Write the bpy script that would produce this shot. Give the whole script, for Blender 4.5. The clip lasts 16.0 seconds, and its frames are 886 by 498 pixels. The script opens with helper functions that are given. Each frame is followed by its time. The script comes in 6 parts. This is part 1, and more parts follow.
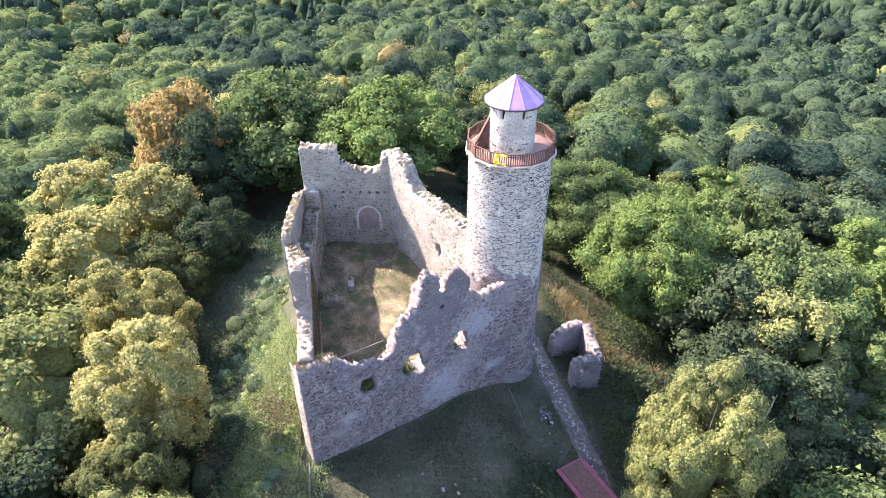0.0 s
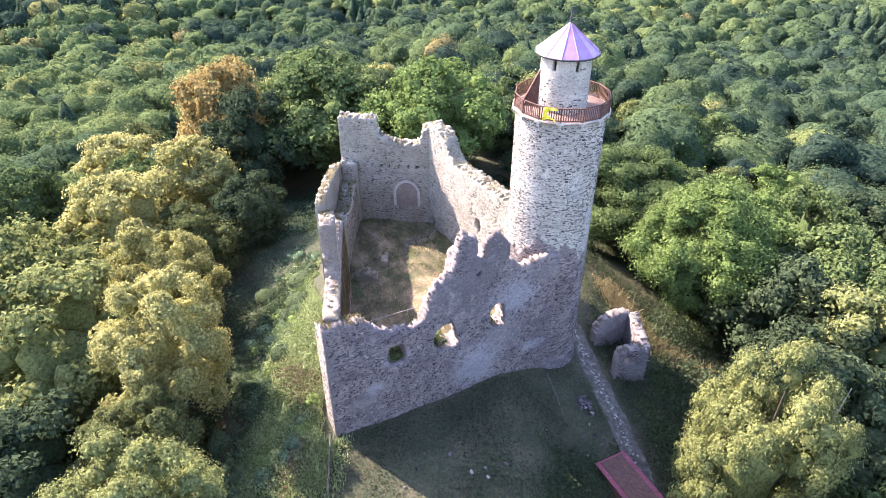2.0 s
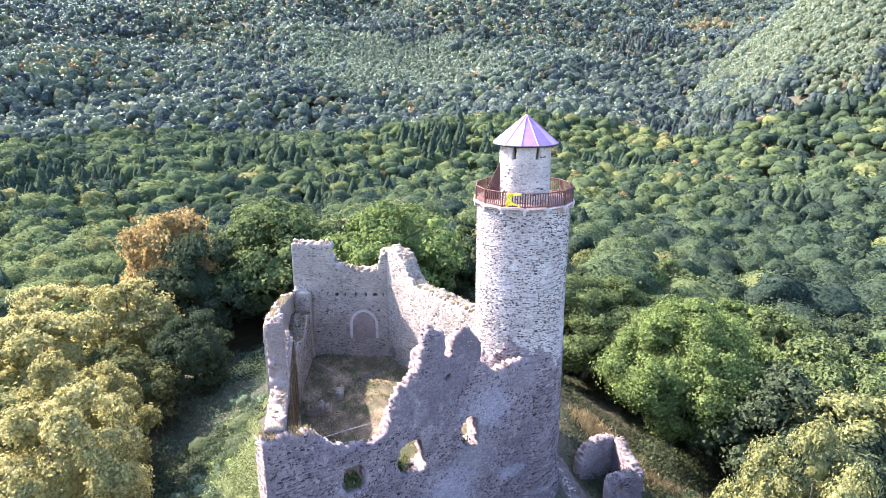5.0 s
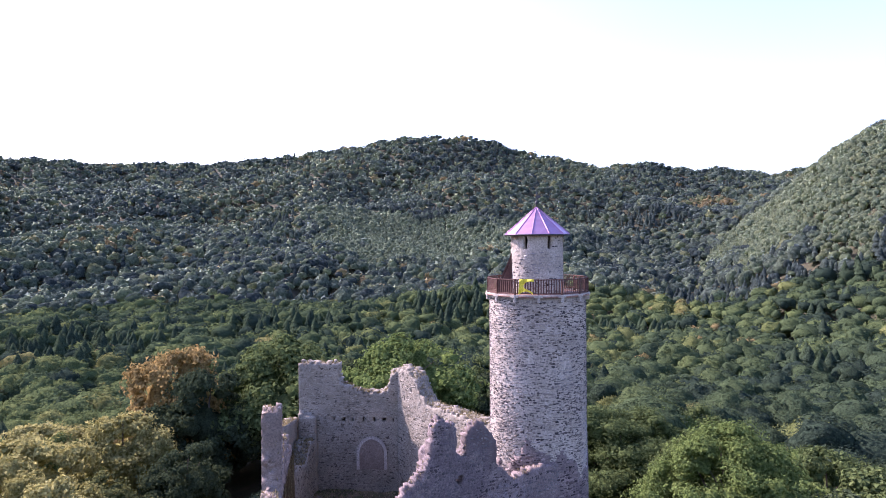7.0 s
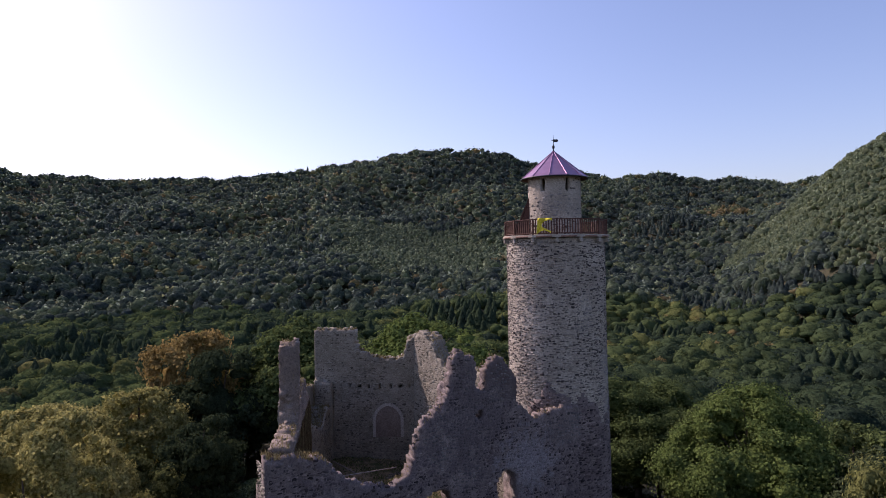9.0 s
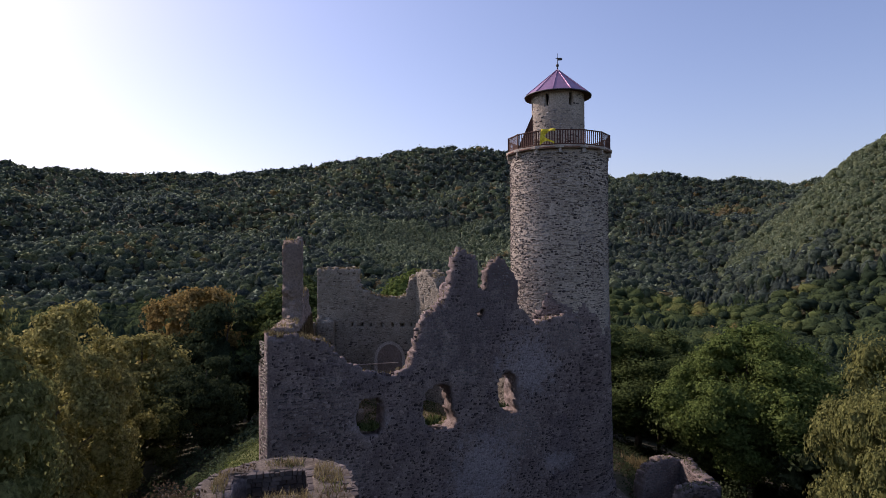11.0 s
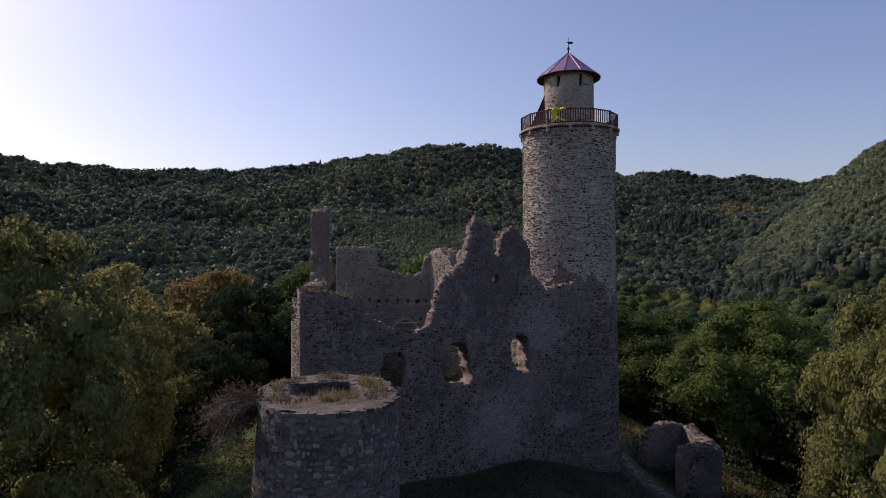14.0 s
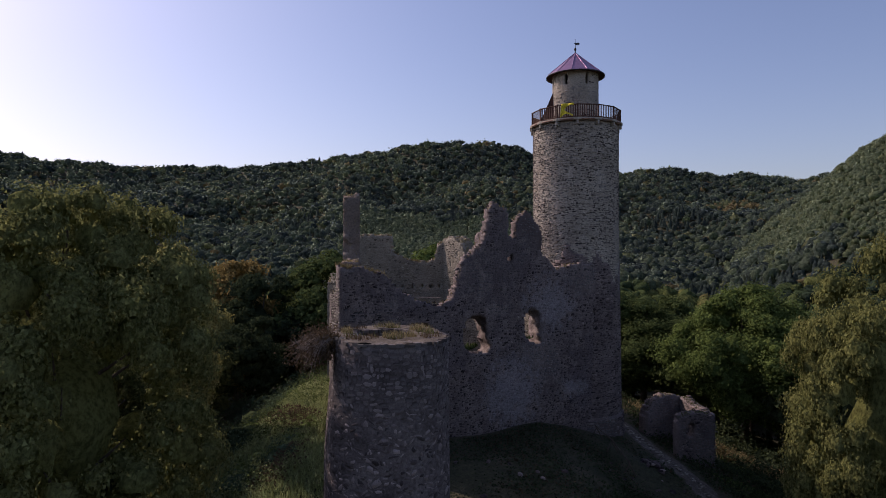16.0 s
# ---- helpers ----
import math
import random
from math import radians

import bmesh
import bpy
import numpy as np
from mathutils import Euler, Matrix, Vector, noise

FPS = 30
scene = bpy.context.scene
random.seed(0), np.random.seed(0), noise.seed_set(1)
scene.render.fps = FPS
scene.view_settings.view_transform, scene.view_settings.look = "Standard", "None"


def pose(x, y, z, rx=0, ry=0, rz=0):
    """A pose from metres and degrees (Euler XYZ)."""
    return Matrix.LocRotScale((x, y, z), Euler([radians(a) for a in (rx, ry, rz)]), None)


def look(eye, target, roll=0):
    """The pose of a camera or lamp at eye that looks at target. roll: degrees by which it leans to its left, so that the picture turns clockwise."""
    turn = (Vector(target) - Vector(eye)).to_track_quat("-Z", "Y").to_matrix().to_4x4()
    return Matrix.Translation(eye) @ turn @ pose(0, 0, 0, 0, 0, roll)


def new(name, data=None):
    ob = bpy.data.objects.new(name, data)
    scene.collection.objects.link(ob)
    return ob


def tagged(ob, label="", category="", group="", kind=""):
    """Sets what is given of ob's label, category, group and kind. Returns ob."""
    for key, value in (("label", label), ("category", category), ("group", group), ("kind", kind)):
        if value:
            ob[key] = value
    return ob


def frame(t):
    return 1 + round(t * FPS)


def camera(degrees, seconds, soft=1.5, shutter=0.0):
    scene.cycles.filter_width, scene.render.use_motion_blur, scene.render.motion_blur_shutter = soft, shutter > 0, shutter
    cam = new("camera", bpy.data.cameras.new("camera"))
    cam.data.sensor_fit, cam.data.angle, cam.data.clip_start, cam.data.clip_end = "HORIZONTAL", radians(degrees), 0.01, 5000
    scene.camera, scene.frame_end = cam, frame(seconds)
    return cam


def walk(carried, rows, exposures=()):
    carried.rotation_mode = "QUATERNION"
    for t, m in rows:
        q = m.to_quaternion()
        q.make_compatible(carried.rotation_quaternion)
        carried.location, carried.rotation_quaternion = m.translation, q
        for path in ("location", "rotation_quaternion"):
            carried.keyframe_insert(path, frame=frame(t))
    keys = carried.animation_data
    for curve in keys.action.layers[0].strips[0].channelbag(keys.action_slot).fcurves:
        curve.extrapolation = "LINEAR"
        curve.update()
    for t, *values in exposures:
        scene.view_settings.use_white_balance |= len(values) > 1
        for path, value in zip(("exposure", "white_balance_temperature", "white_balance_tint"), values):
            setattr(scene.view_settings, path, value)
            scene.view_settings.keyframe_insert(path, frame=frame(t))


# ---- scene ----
cam = camera(71.2, 16.0, 0.65)
PATH = [
    (0, (0.468, 0.779, 38.698), (0.453, 2.404, 37.532), -0.1),
    (0.5, (0.46, 0.931, 37.282), (0.336, 2.581, 36.159), -0.2),
    (1, (0.382, 0.945, 35.895), (0.233, 2.596, 34.777), -0.0),
    (1.5, (0.495, 1.093, 34.536), (0.336, 2.741, 33.414), -0.0),
    (2, (0.445, 1.173, 33.108), (0.306, 2.823, 31.985), 0.1),
    (2.5, (0.405, 1.153, 31.722), (0.286, 2.805, 30.6), -0.1),
    (3, (0.421, 1.346, 30.184), (0.335, 3.042, 29.128), 0.0),
    (3.5, (0.213, 1.338, 28.806), (0.238, 3.098, 27.856), -0.1),
    (4, (0.026, 1.472, 27.491), (0.064, 3.296, 26.673), -0.2),
    (4.2, (-0.044, 1.547, 27.257), (-0.009, 3.391, 26.482), 0.0),
    (6.3, (0.286, 2.104, 20.764), (0.19, 4.087, 20.52), -0.5),
    (6.5, (0.377, 2.072, 20.381), (0.278, 4.06, 20.184), -0.4),
    (7, (0.404, 2.141, 18.932), (0.335, 4.139, 18.908), -0.5),
    (7.5, (0.267, 2.018, 17.417), (0.226, 4.016, 17.467), -0.5),
    (8, (0.101, 2.129, 16.017), (0.064, 4.128, 16.062), -0.5),
    (8.5, (0.013, 2.263, 14.636), (-0.071, 4.261, 14.678), -0.5),
    (8.7, (-0.003, 2.439, 14.372), (-0.11, 4.436, 14.396), -1.0),
    (10.8, (0.007, 2.207, 7.943), (-0.108, 4.204, 7.976), -0.4),
    (11, (-0.083, 2.252, 7.577), (-0.2, 4.248, 7.602), -0.3),
    (11.5, (-0.093, 2.278, 6.352), (-0.247, 4.272, 6.374), -0.3),
    (12, (0.013, 2.101, 5.471), (-0.152, 4.094, 5.491), -0.2),
    (12.5, (0.018, 1.659, 5.331), (-0.136, 3.653, 5.349), -0.2),
    (13, (-0.063, 0.979, 5.404), (-0.211, 2.974, 5.422), -0.2),
    (13.5, (-0.271, 0.316, 5.533), (-0.416, 2.311, 5.551), -0.1),
    (14, (-0.568, -0.451, 5.624), (-0.71, 1.544, 5.642), -0.0),
    (14.5, (-0.871, -1.376, 5.562), (-1.014, 0.619, 5.58), 0.0),
    (15, (-1.194, -2.404, 5.134), (-1.337, -0.409, 5.149), 0.1),
    (15.5, (-1.495, -3.507, 4.784), (-1.636, -1.512, 4.797), 0.1),
    (16, (-1.862, -4.793, 4.482), (-1.998, -2.798, 4.492), 0.0),
]
EXPOSURES = [(0.0, 2.78, 6150, 25), (2.5, 2.83, 6150, 26), (4.2, 2.92, 6000, 29), (6.3, 2.27, 5820, 38), (7.2, 1.45, 5850, 44), (8.7, 0.28, 6280, 37), (10.8, 0.05, 6520, 32), (12.5, -0.15, 6550, 32), (16.0, -0.33, 6550, 32)]
walk(cam, [(t, look(eye, target, roll)) for t, eye, target, roll in PATH], EXPOSURES)

# ---------------------------------------------------------------- light
SUN_AZ, SUN_EL = -61.5, 38.0          # degrees from +y towards +x, and above the horizon
world = bpy.data.worlds.new("sky")
scene.world = world
world.use_nodes = True
wn = world.node_tree.nodes
sky = wn.new("ShaderNodeTexSky")
sky.sky_type, sky.sun_disc = "NISHITA", False
sky.sun_elevation, sky.sun_rotation = radians(SUN_EL), radians(SUN_AZ)
sky.air_density, sky.dust_density, sky.ozone_density, sky.altitude = 1.12, 2.05, 2.5, 400
wn["Background"].inputs["Strength"].default_value = 0.15
world.node_tree.links.new(sky.outputs[0], wn["Background"].inputs["Color"])
sun = new("sun", bpy.data.lights.new("sun", "SUN"))
sun.data.energy, sun.data.angle, sun.data.color = 4.0, radians(0.6), (1.0, 0.9, 0.74)
sun_dir = Vector((math.sin(radians(SUN_AZ)) * math.cos(radians(SUN_EL)), math.cos(radians(SUN_AZ)) * math.cos(radians(SUN_EL)), math.sin(radians(SUN_EL))))
sun.matrix_world = look(sun_dir * 300, (0, 0, 0))


# ---------------------------------------------------------------- materials
def material(name, rough=0.9, metal=0.0):
    m = bpy.data.materials.new(name)
    m.use_nodes = True
    b = m.node_tree.nodes["Principled BSDF"]
    b.inputs["Roughness"].default_value, b.inputs["Metallic"].default_value = rough, metal
    b.inputs["Specular IOR Level"].default_value = 0.25
    return m, m.node_tree.nodes, m.node_tree.links, b


def ramp(nodes, stops):
    r = nodes.new("ShaderNodeValToRGB")
    e = r.color_ramp.elements
    while len(e) < len(stops):
        e.new(0.5)
    for el, (p, c) in zip(e, stops):
        el.position, el.color = p, (*c, 1)
    return r


def tex_noise(nodes, links, scale, detail=6, rough=0.6, stretch=None):
    co = nodes.new("ShaderNodeTexCoord")
    n = nodes.new("ShaderNodeTexNoise")
    n.inputs["Scale"].default_value, n.inputs["Detail"].default_value, n.inputs["Roughness"].default_value = scale, detail, rough
    src = co.outputs["Object"]
    if stretch:
        mp = nodes.new("ShaderNodeMapping")
        mp.inputs["Scale"].default_value = stretch
        links.new(src, mp.inputs[0])
        src = mp.outputs[0]
    links.new(src, n.inputs["Vector"])
    return n.outputs["Fac"]


def mix(nodes, links, fac, a, b, how="MIX"):
    m = nodes.new("ShaderNodeMix")
    m.data_type, m.blend_type = "RGBA", how
    for sock, v in ((m.inputs[0], fac), (m.inputs[6], a), (m.inputs[7], b)):
        if isinstance(v, (int, float)):
            sock.default_value = v
        elif isinstance(v, tuple):
            sock.default_value = (*v, 1)
        else:
            links.new(v, sock)
    return m.outputs[2]


def bump(nodes, links, b, height, strength=0.5, dist=0.05):
    n = nodes.new("ShaderNodeBump")
    n.inputs["Strength"].default_value, n.inputs["Distance"].default_value = strength, dist
    links.new(height, n.inputs["Height"])
    links.new(n.outputs[0], b.inputs["Normal"])


def surface(name, stops, scale, rough=0.9, second=None, bump_d=0.04, fine=9.0, stretch=None, spots=()):
    """Two scales of noise: a coarse one through the ramp, a fine one over it, and relief."""
    m, n, l, b = material(name, rough)
    coarse = tex_noise(n, l, scale, 5, 0.6, stretch)
    r = ramp(n, stops)
    l.new(coarse, r.inputs[0])
    f = tex_noise(n, l, fine, 6, 0.7)
    r2 = ramp(n, [(0.3, (0.5, 0.5, 0.5)), (0.7, (1.4, 1.4, 1.4))])
    l.new(f, r2.inputs[0])
    out = mix(n, l, 1.0, r.outputs[0], r2.outputs[0], "MULTIPLY")
    if second:
        f2 = tex_noise(n, l, second[0], 4, 0.55)
        r3 = ramp(n, [(second[1], (0, 0, 0)), (second[1] + 0.12, (1, 1, 1))])
        l.new(f2, r3.inputs[0])
        out = mix(n, l, r3.outputs[0], out, second[2])
    if spots:
        out = blotch(n, l, out, r2.outputs[0], GRIME, (0.115, 0.095, 0.098))
        out = blotch(n, l, out, r2.outputs[0], spots, (0.32, 0.296, 0.3))
    l.new(out, b.inputs["Base Color"])
    bump(n, l, b, f, 0.6, bump_d)
    return m


def blotch(n, l, colour, grain, spots, tone):
    """Patches of old lime render with ragged edges; spots are (x, y, z, radius across, radius up)."""
    co = n.new("ShaderNodeTexCoord")
    wob = tex_noise(n, l, 1.6, 6, 0.7)
    pale = mix(n, l, 1.0, tone, grain, "MULTIPLY")
    for x, y, z, r, up in spots:
        mp = n.new("ShaderNodeMapping")
        mp.vector_type = "POINT"
        mp.inputs["Scale"].default_value = (1 / r, 1 / r, 1 / up)
        mp.inputs["Location"].default_value = (-x / r, -y / r, -z / up)
        l.new(co.outputs["Object"], mp.inputs[0])
        ln = n.new("ShaderNodeVectorMath")
        ln.operation = "LENGTH"
        l.new(mp.outputs[0], ln.inputs[0])
        ad = n.new("ShaderNodeMath")
        ad.operation = "MULTIPLY_ADD"
        ad.inputs[1].default_value = 3.4
        l.new(wob, ad.inputs[0]), l.new(ln.outputs["Value"], ad.inputs[2])
        rp = ramp(n, [(0.0, (0.55, 0.55, 0.55)), (0.7, (0.55, 0.55, 0.55)), (0.92, (0, 0, 0))])
        half = n.new("ShaderNodeMath")
        half.operation = "MULTIPLY"
        half.inputs[1].default_value = 0.33
        l.new(ad.outputs[0], half.inputs[0]), l.new(half.outputs[0], rp.inputs[0])
        colour = mix(n, l, rp.outputs[0], colour, pale)
    return colour


GRIME = [(-0.33, 40.36, 4.2, 3.6, 4.2), (6.2, 44.6, -5.5, 2.6, 3.6), (-6.0, 36.7, 1.6, 4.0, 1.5), (-4.1, 37.9, -2.5, 1.6, 1.3)]
REPAIR = [(0.17, 40.69, -5.6, 2.7, 2.8), (-7.95, 35.38, -4.0, 0.9, 0.6), (4.9, 43.8, -6.0, 1.5, 0.8), (3.0, 42.5, 0.5, 2.4, 2.2), (-6.2, 36.6, -1.6, 1.4, 0.6)]


def stone_material(name, stops, single=False, stain=(0.03, 0.027, 0.028), lime=(0.22, 0.21, 0.2), spots=()):
    """Rubble: each stone its own tone, with grain and lichen over it."""
    m, n, l, b = material(name, 0.92)
    if single:
        src = n.new("ShaderNodeObjectInfo").outputs["Random"]
    else:
        src = n.new("ShaderNodeNewGeometry").outputs["Random Per Island"]
    r = ramp(n, stops)
    l.new(src, r.inputs[0])
    f = tex_noise(n, l, 14.0, 6, 0.7)
    r2 = ramp(n, [(0.3, (0.65, 0.65, 0.65)), (0.7, (1.2, 1.2, 1.2))])
    l.new(f, r2.inputs[0])
    out = mix(n, l, 1.0, r.outputs[0], r2.outputs[0], "MULTIPLY")
    g = tex_noise(n, l, 0.35, 5, 0.6)
    r3 = ramp(n, [(0.55, (0, 0, 0)), (0.75, (0.55, 0.55, 0.55))])
    l.new(g, r3.inputs[0])
    out = mix(n, l, r3.outputs[0], out, stain)
    p = tex_noise(n, l, 0.16, 3, 0.5)
    r4 = ramp(n, [(0.54, (0, 0, 0)), (0.62, (0.5, 0.5, 0.5))])
    l.new(p, r4.inputs[0])
    out = mix(n, l, r4.outputs[0], out, lime)
    if spots:
        out = blotch(n, l, out, r2.outputs[0], GRIME, (0.06, 0.047, 0.05))
        out = blotch(n, l, out, r2.outputs[0], spots, (0.29, 0.266, 0.27))
    l.new(out, b.inputs["Base Color"])
    bump(n, l, b, f, 0.7, 0.03)
    return m


def leaf_material(name, tones, trans=0.18):
    """Leaves: tone by tree and by leaf, mottled; part of the light passes through."""
    m = bpy.data.materials.new(name)
    m.use_nodes = True
    n, l = m.node_tree.nodes, m.node_tree.links
    n.remove(n["Principled BSDF"])
    r = ramp(n, tones)
    half = n.new("ShaderNodeMath")
    half.operation = "MULTIPLY"
    half.inputs[1].default_value = 0.35
    l.new(n.new("ShaderNodeObjectInfo").outputs["Random"], half.inputs[0])
    mm = n.new("ShaderNodeMath")
    mm.operation = "MULTIPLY_ADD"
    mm.inputs[1].default_value, mm.inputs[2].default_value = 0.45, 0.1
    l.new(n.new("ShaderNodeNewGeometry").outputs["Random Per Island"], mm.inputs[0])
    ad = n.new("ShaderNodeMath")
    ad.operation = "ADD"
    l.new(half.outputs[0], ad.inputs[0]), l.new(mm.outputs[0], ad.inputs[1])
    l.new(ad.outputs[0], r.inputs[0])
    f = tex_noise(n, l, 4.5, 3, 0.7)
    r2 = ramp(n, [(0.36, (0.55, 0.55, 0.55)), (0.6, (1.35, 1.35, 1.35))])
    l.new(f, r2.inputs[0])
    out = mix(n, l, 1.0, r.outputs[0], r2.outputs[0], "MULTIPLY")
    bp = n.new("ShaderNodeBump")
    bp.inputs["Strength"].default_value, bp.inputs["Distance"].default_value = 0.8, 0.12
    l.new(f, bp.inputs["Height"])
    d, t, x = n.new("ShaderNodeBsdfDiffuse"), n.new("ShaderNodeBsdfTranslucent"), n.new("ShaderNodeMixShader")
    x.inputs[0].default_value = trans
    l.new(out, d.inputs[0]), l.new(out, t.inputs[0]), l.new(bp.outputs[0], d.inputs["Normal"])
    l.new(d.outputs[0], x.inputs[1]), l.new(t.outputs[0], x.inputs[2])
    l.new(x.outputs[0], n["Material Output"].inputs[0])
    return m


GREY = [(0.0, (0.026, 0.019, 0.019)), (0.3, (0.063, 0.047, 0.046)), (0.62, (0.12, 0.092, 0.087)), (0.86, (0.198, 0.156, 0.142)), (1.0, (0.31, 0.247, 0.217))]
PALE = [(0.0, (0.045, 0.038, 0.037)), (0.24, (0.098, 0.084, 0.078)), (0.45, (0.19, 0.163, 0.137)), (0.78, (0.295, 0.258, 0.213)), (1.0, (0.41, 0.363, 0.305))]
WARM = [(0.0, (0.066, 0.056, 0.045)), (0.25, (0.132, 0.115, 0.09)), (0.6, (0.225, 0.2, 0.156)), (1.0, (0.35, 0.318, 0.255))]
mat_stone_grey = stone_material("rubble_grey", GREY, spots=REPAIR)
mat_stone_pale = stone_material("rubble_pale", PALE, stain=(0.16, 0.15, 0.14), lime=(0.42, 0.4, 0.37))
mat_stone_warm = stone_material("rubble_warm", WARM, stain=(0.14, 0.118, 0.086), lime=(0.35, 0.318, 0.255))
BASE = [(0.0, (0.04, 0.032, 0.031)), (0.3, (0.098, 0.079, 0.076)), (0.7, (0.18, 0.147, 0.139)), (1.0, (0.33, 0.275, 0.255))]
mat_joint = surface("dark_joints", [(0.3, (0.06, 0.05, 0.048)), (0.5, (0.118, 0.1, 0.095)), (0.75, (0.19, 0.166, 0.156))], 0.9, bump_d=0.06)
mat_piece_bastion = stone_material("rubble_bastion_single", BASE, True, lime=(0.24, 0.224, 0.215))
mat_coping = stone_material("worn_coping", [(0.0, (0.06, 0.05, 0.046)), (0.5, (0.105, 0.09, 0.082)), (1.0, (0.17, 0.148, 0.135))], True, lime=(0.16, 0.145, 0.13))
mat_stone_bastion = stone_material("rubble_bastion", BASE, lime=(0.24, 0.224, 0.215))
mat_piece_grey = stone_material("rubble_grey_single", GREY, True)
BROWN = [(0.0, (0.075, 0.061, 0.053)), (0.3, (0.14, 0.114, 0.098)), (0.7, (0.24, 0.2, 0.172)), (1.0, (0.4, 0.35, 0.31))]
mat_stone_brown = stone_material("rubble_brown", BROWN, stain=(0.12, 0.09, 0.07), lime=(0.3, 0.25, 0.21))
mat_piece_warm = stone_material("rubble_warm_single", WARM, True)
mat_mortar = surface("lime_mortar", [(0.3, (0.122, 0.097, 0.09)), (0.55, (0.19, 0.153, 0.14)), (0.8, (0.28, 0.228, 0.203))], 0.8, second=(0.3, 0.57, (0.106, 0.08, 0.073)), spots=REPAIR)
mat_mortar_pale = surface("pale_mortar", [(0.3, (0.285, 0.248, 0.197)), (0.55, (0.4, 0.352, 0.285)), (0.8, (0.5, 0.447, 0.368))], 0.45)
mat_mortar_warm = surface("warm_mortar", [(0.3, (0.18, 0.159, 0.122)), (0.55, (0.262, 0.234, 0.183)), (0.8, (0.345, 0.312, 0.25))], 0.4)
mat_mortar_brown = surface("brown_mortar", [(0.3, (0.15, 0.118, 0.095)), (0.55, (0.22, 0.175, 0.143)), (0.8, (0.32, 0.265, 0.222))], 0.4)
mat_worn_top = surface("worn_top", [(0.3, (0.056, 0.044, 0.03)), (0.5, (0.106, 0.087, 0.067)), (0.75, (0.168, 0.142, 0.114))], 1.6, fine=10)
mat_plaster = surface("dressed_sandstone", [(0.3, (0.33, 0.3, 0.255)), (0.7, (0.46, 0.415, 0.355))], 1.5)
mat_ground = surface("hill_grass", [(0.25, (0.03, 0.035, 0.017)), (0.45, (0.048, 0.05, 0.025)), (0.6, (0.066, 0.06, 0.033)), (0.8, (0.1, 0.08, 0.05))], 0.3, second=(0.16, 0.58, (0.058, 0.048, 0.034)), bump_d=0.25, fine=4.0)
mat_yard = surface("worn_yard_grass", [(0.3, (0.055, 0.05, 0.028)), (0.45, (0.1, 0.083, 0.045)), (0.56, (0.18, 0.135, 0.078)), (0.72, (0.28, 0.205, 0.13))], 0.4, second=(0.35, 0.5, (0.06, 0.066, 0.028)), fine=4)
mat_path = surface("trodden_gravel", [(0.3, (0.062, 0.05, 0.038)), (0.5, (0.1, 0.083, 0.065)), (0.7, (0.17, 0.145, 0.118))], 1.8, fine=8)
mat_bark = surface("bark", [(0.3, (0.05, 0.038, 0.028)), (0.7, (0.14, 0.11, 0.085))], 3, stretch=(1, 1, 0.2))
mat_deadwood = surface("bleached_deadwood", [(0.3, (0.16, 0.13, 0.11)), (0.7, (0.3, 0.25, 0.21))], 3, stretch=(1, 1, 0.2))
mat_wood = surface("brown_stained_wood", [(0.3, (0.062, 0.029, 0.021)), (0.7, (0.12, 0.058, 0.04))], 3, 0.7, stretch=(1, 1, 0.3))
mat_deck = surface("weathered_deck", [(0.3, (0.2, 0.11, 0.08)), (0.7, (0.32, 0.2, 0.15))], 2, 0.8)
mat_iron = surface("dark_iron", [(0.3, (0.03, 0.03, 0.032)), (0.7, (0.06, 0.06, 0.06))], 4, 0.5)
mat_redroof = surface("red_sheet_roof", [(0.3, (0.16, 0.035, 0.048)), (0.7, (0.22, 0.055, 0.068))], 0.6, 0.55, fine=5, bump_d=0.01)
m, n_, l_, b_ = material("violet_copper_sheet", 0.36, 0.5)
f_ = tex_noise(n_, l_, 1.3, 5, 0.6)
r_ = ramp(n_, [(0.3, (0.31, 0.17, 0.27)), (0.7, (0.4, 0.24, 0.36))])
l_.new(f_, r_.inputs[0]), l_.new(r_.outputs[0], b_.inputs["Base Color"])
mat_roof = m
mat_yellow = surface("yellow_cloth", [(0.3, (0.62, 0.5, 0.03)), (0.7, (0.78, 0.64, 0.06))], 2, 0.8, bump_d=0.01)

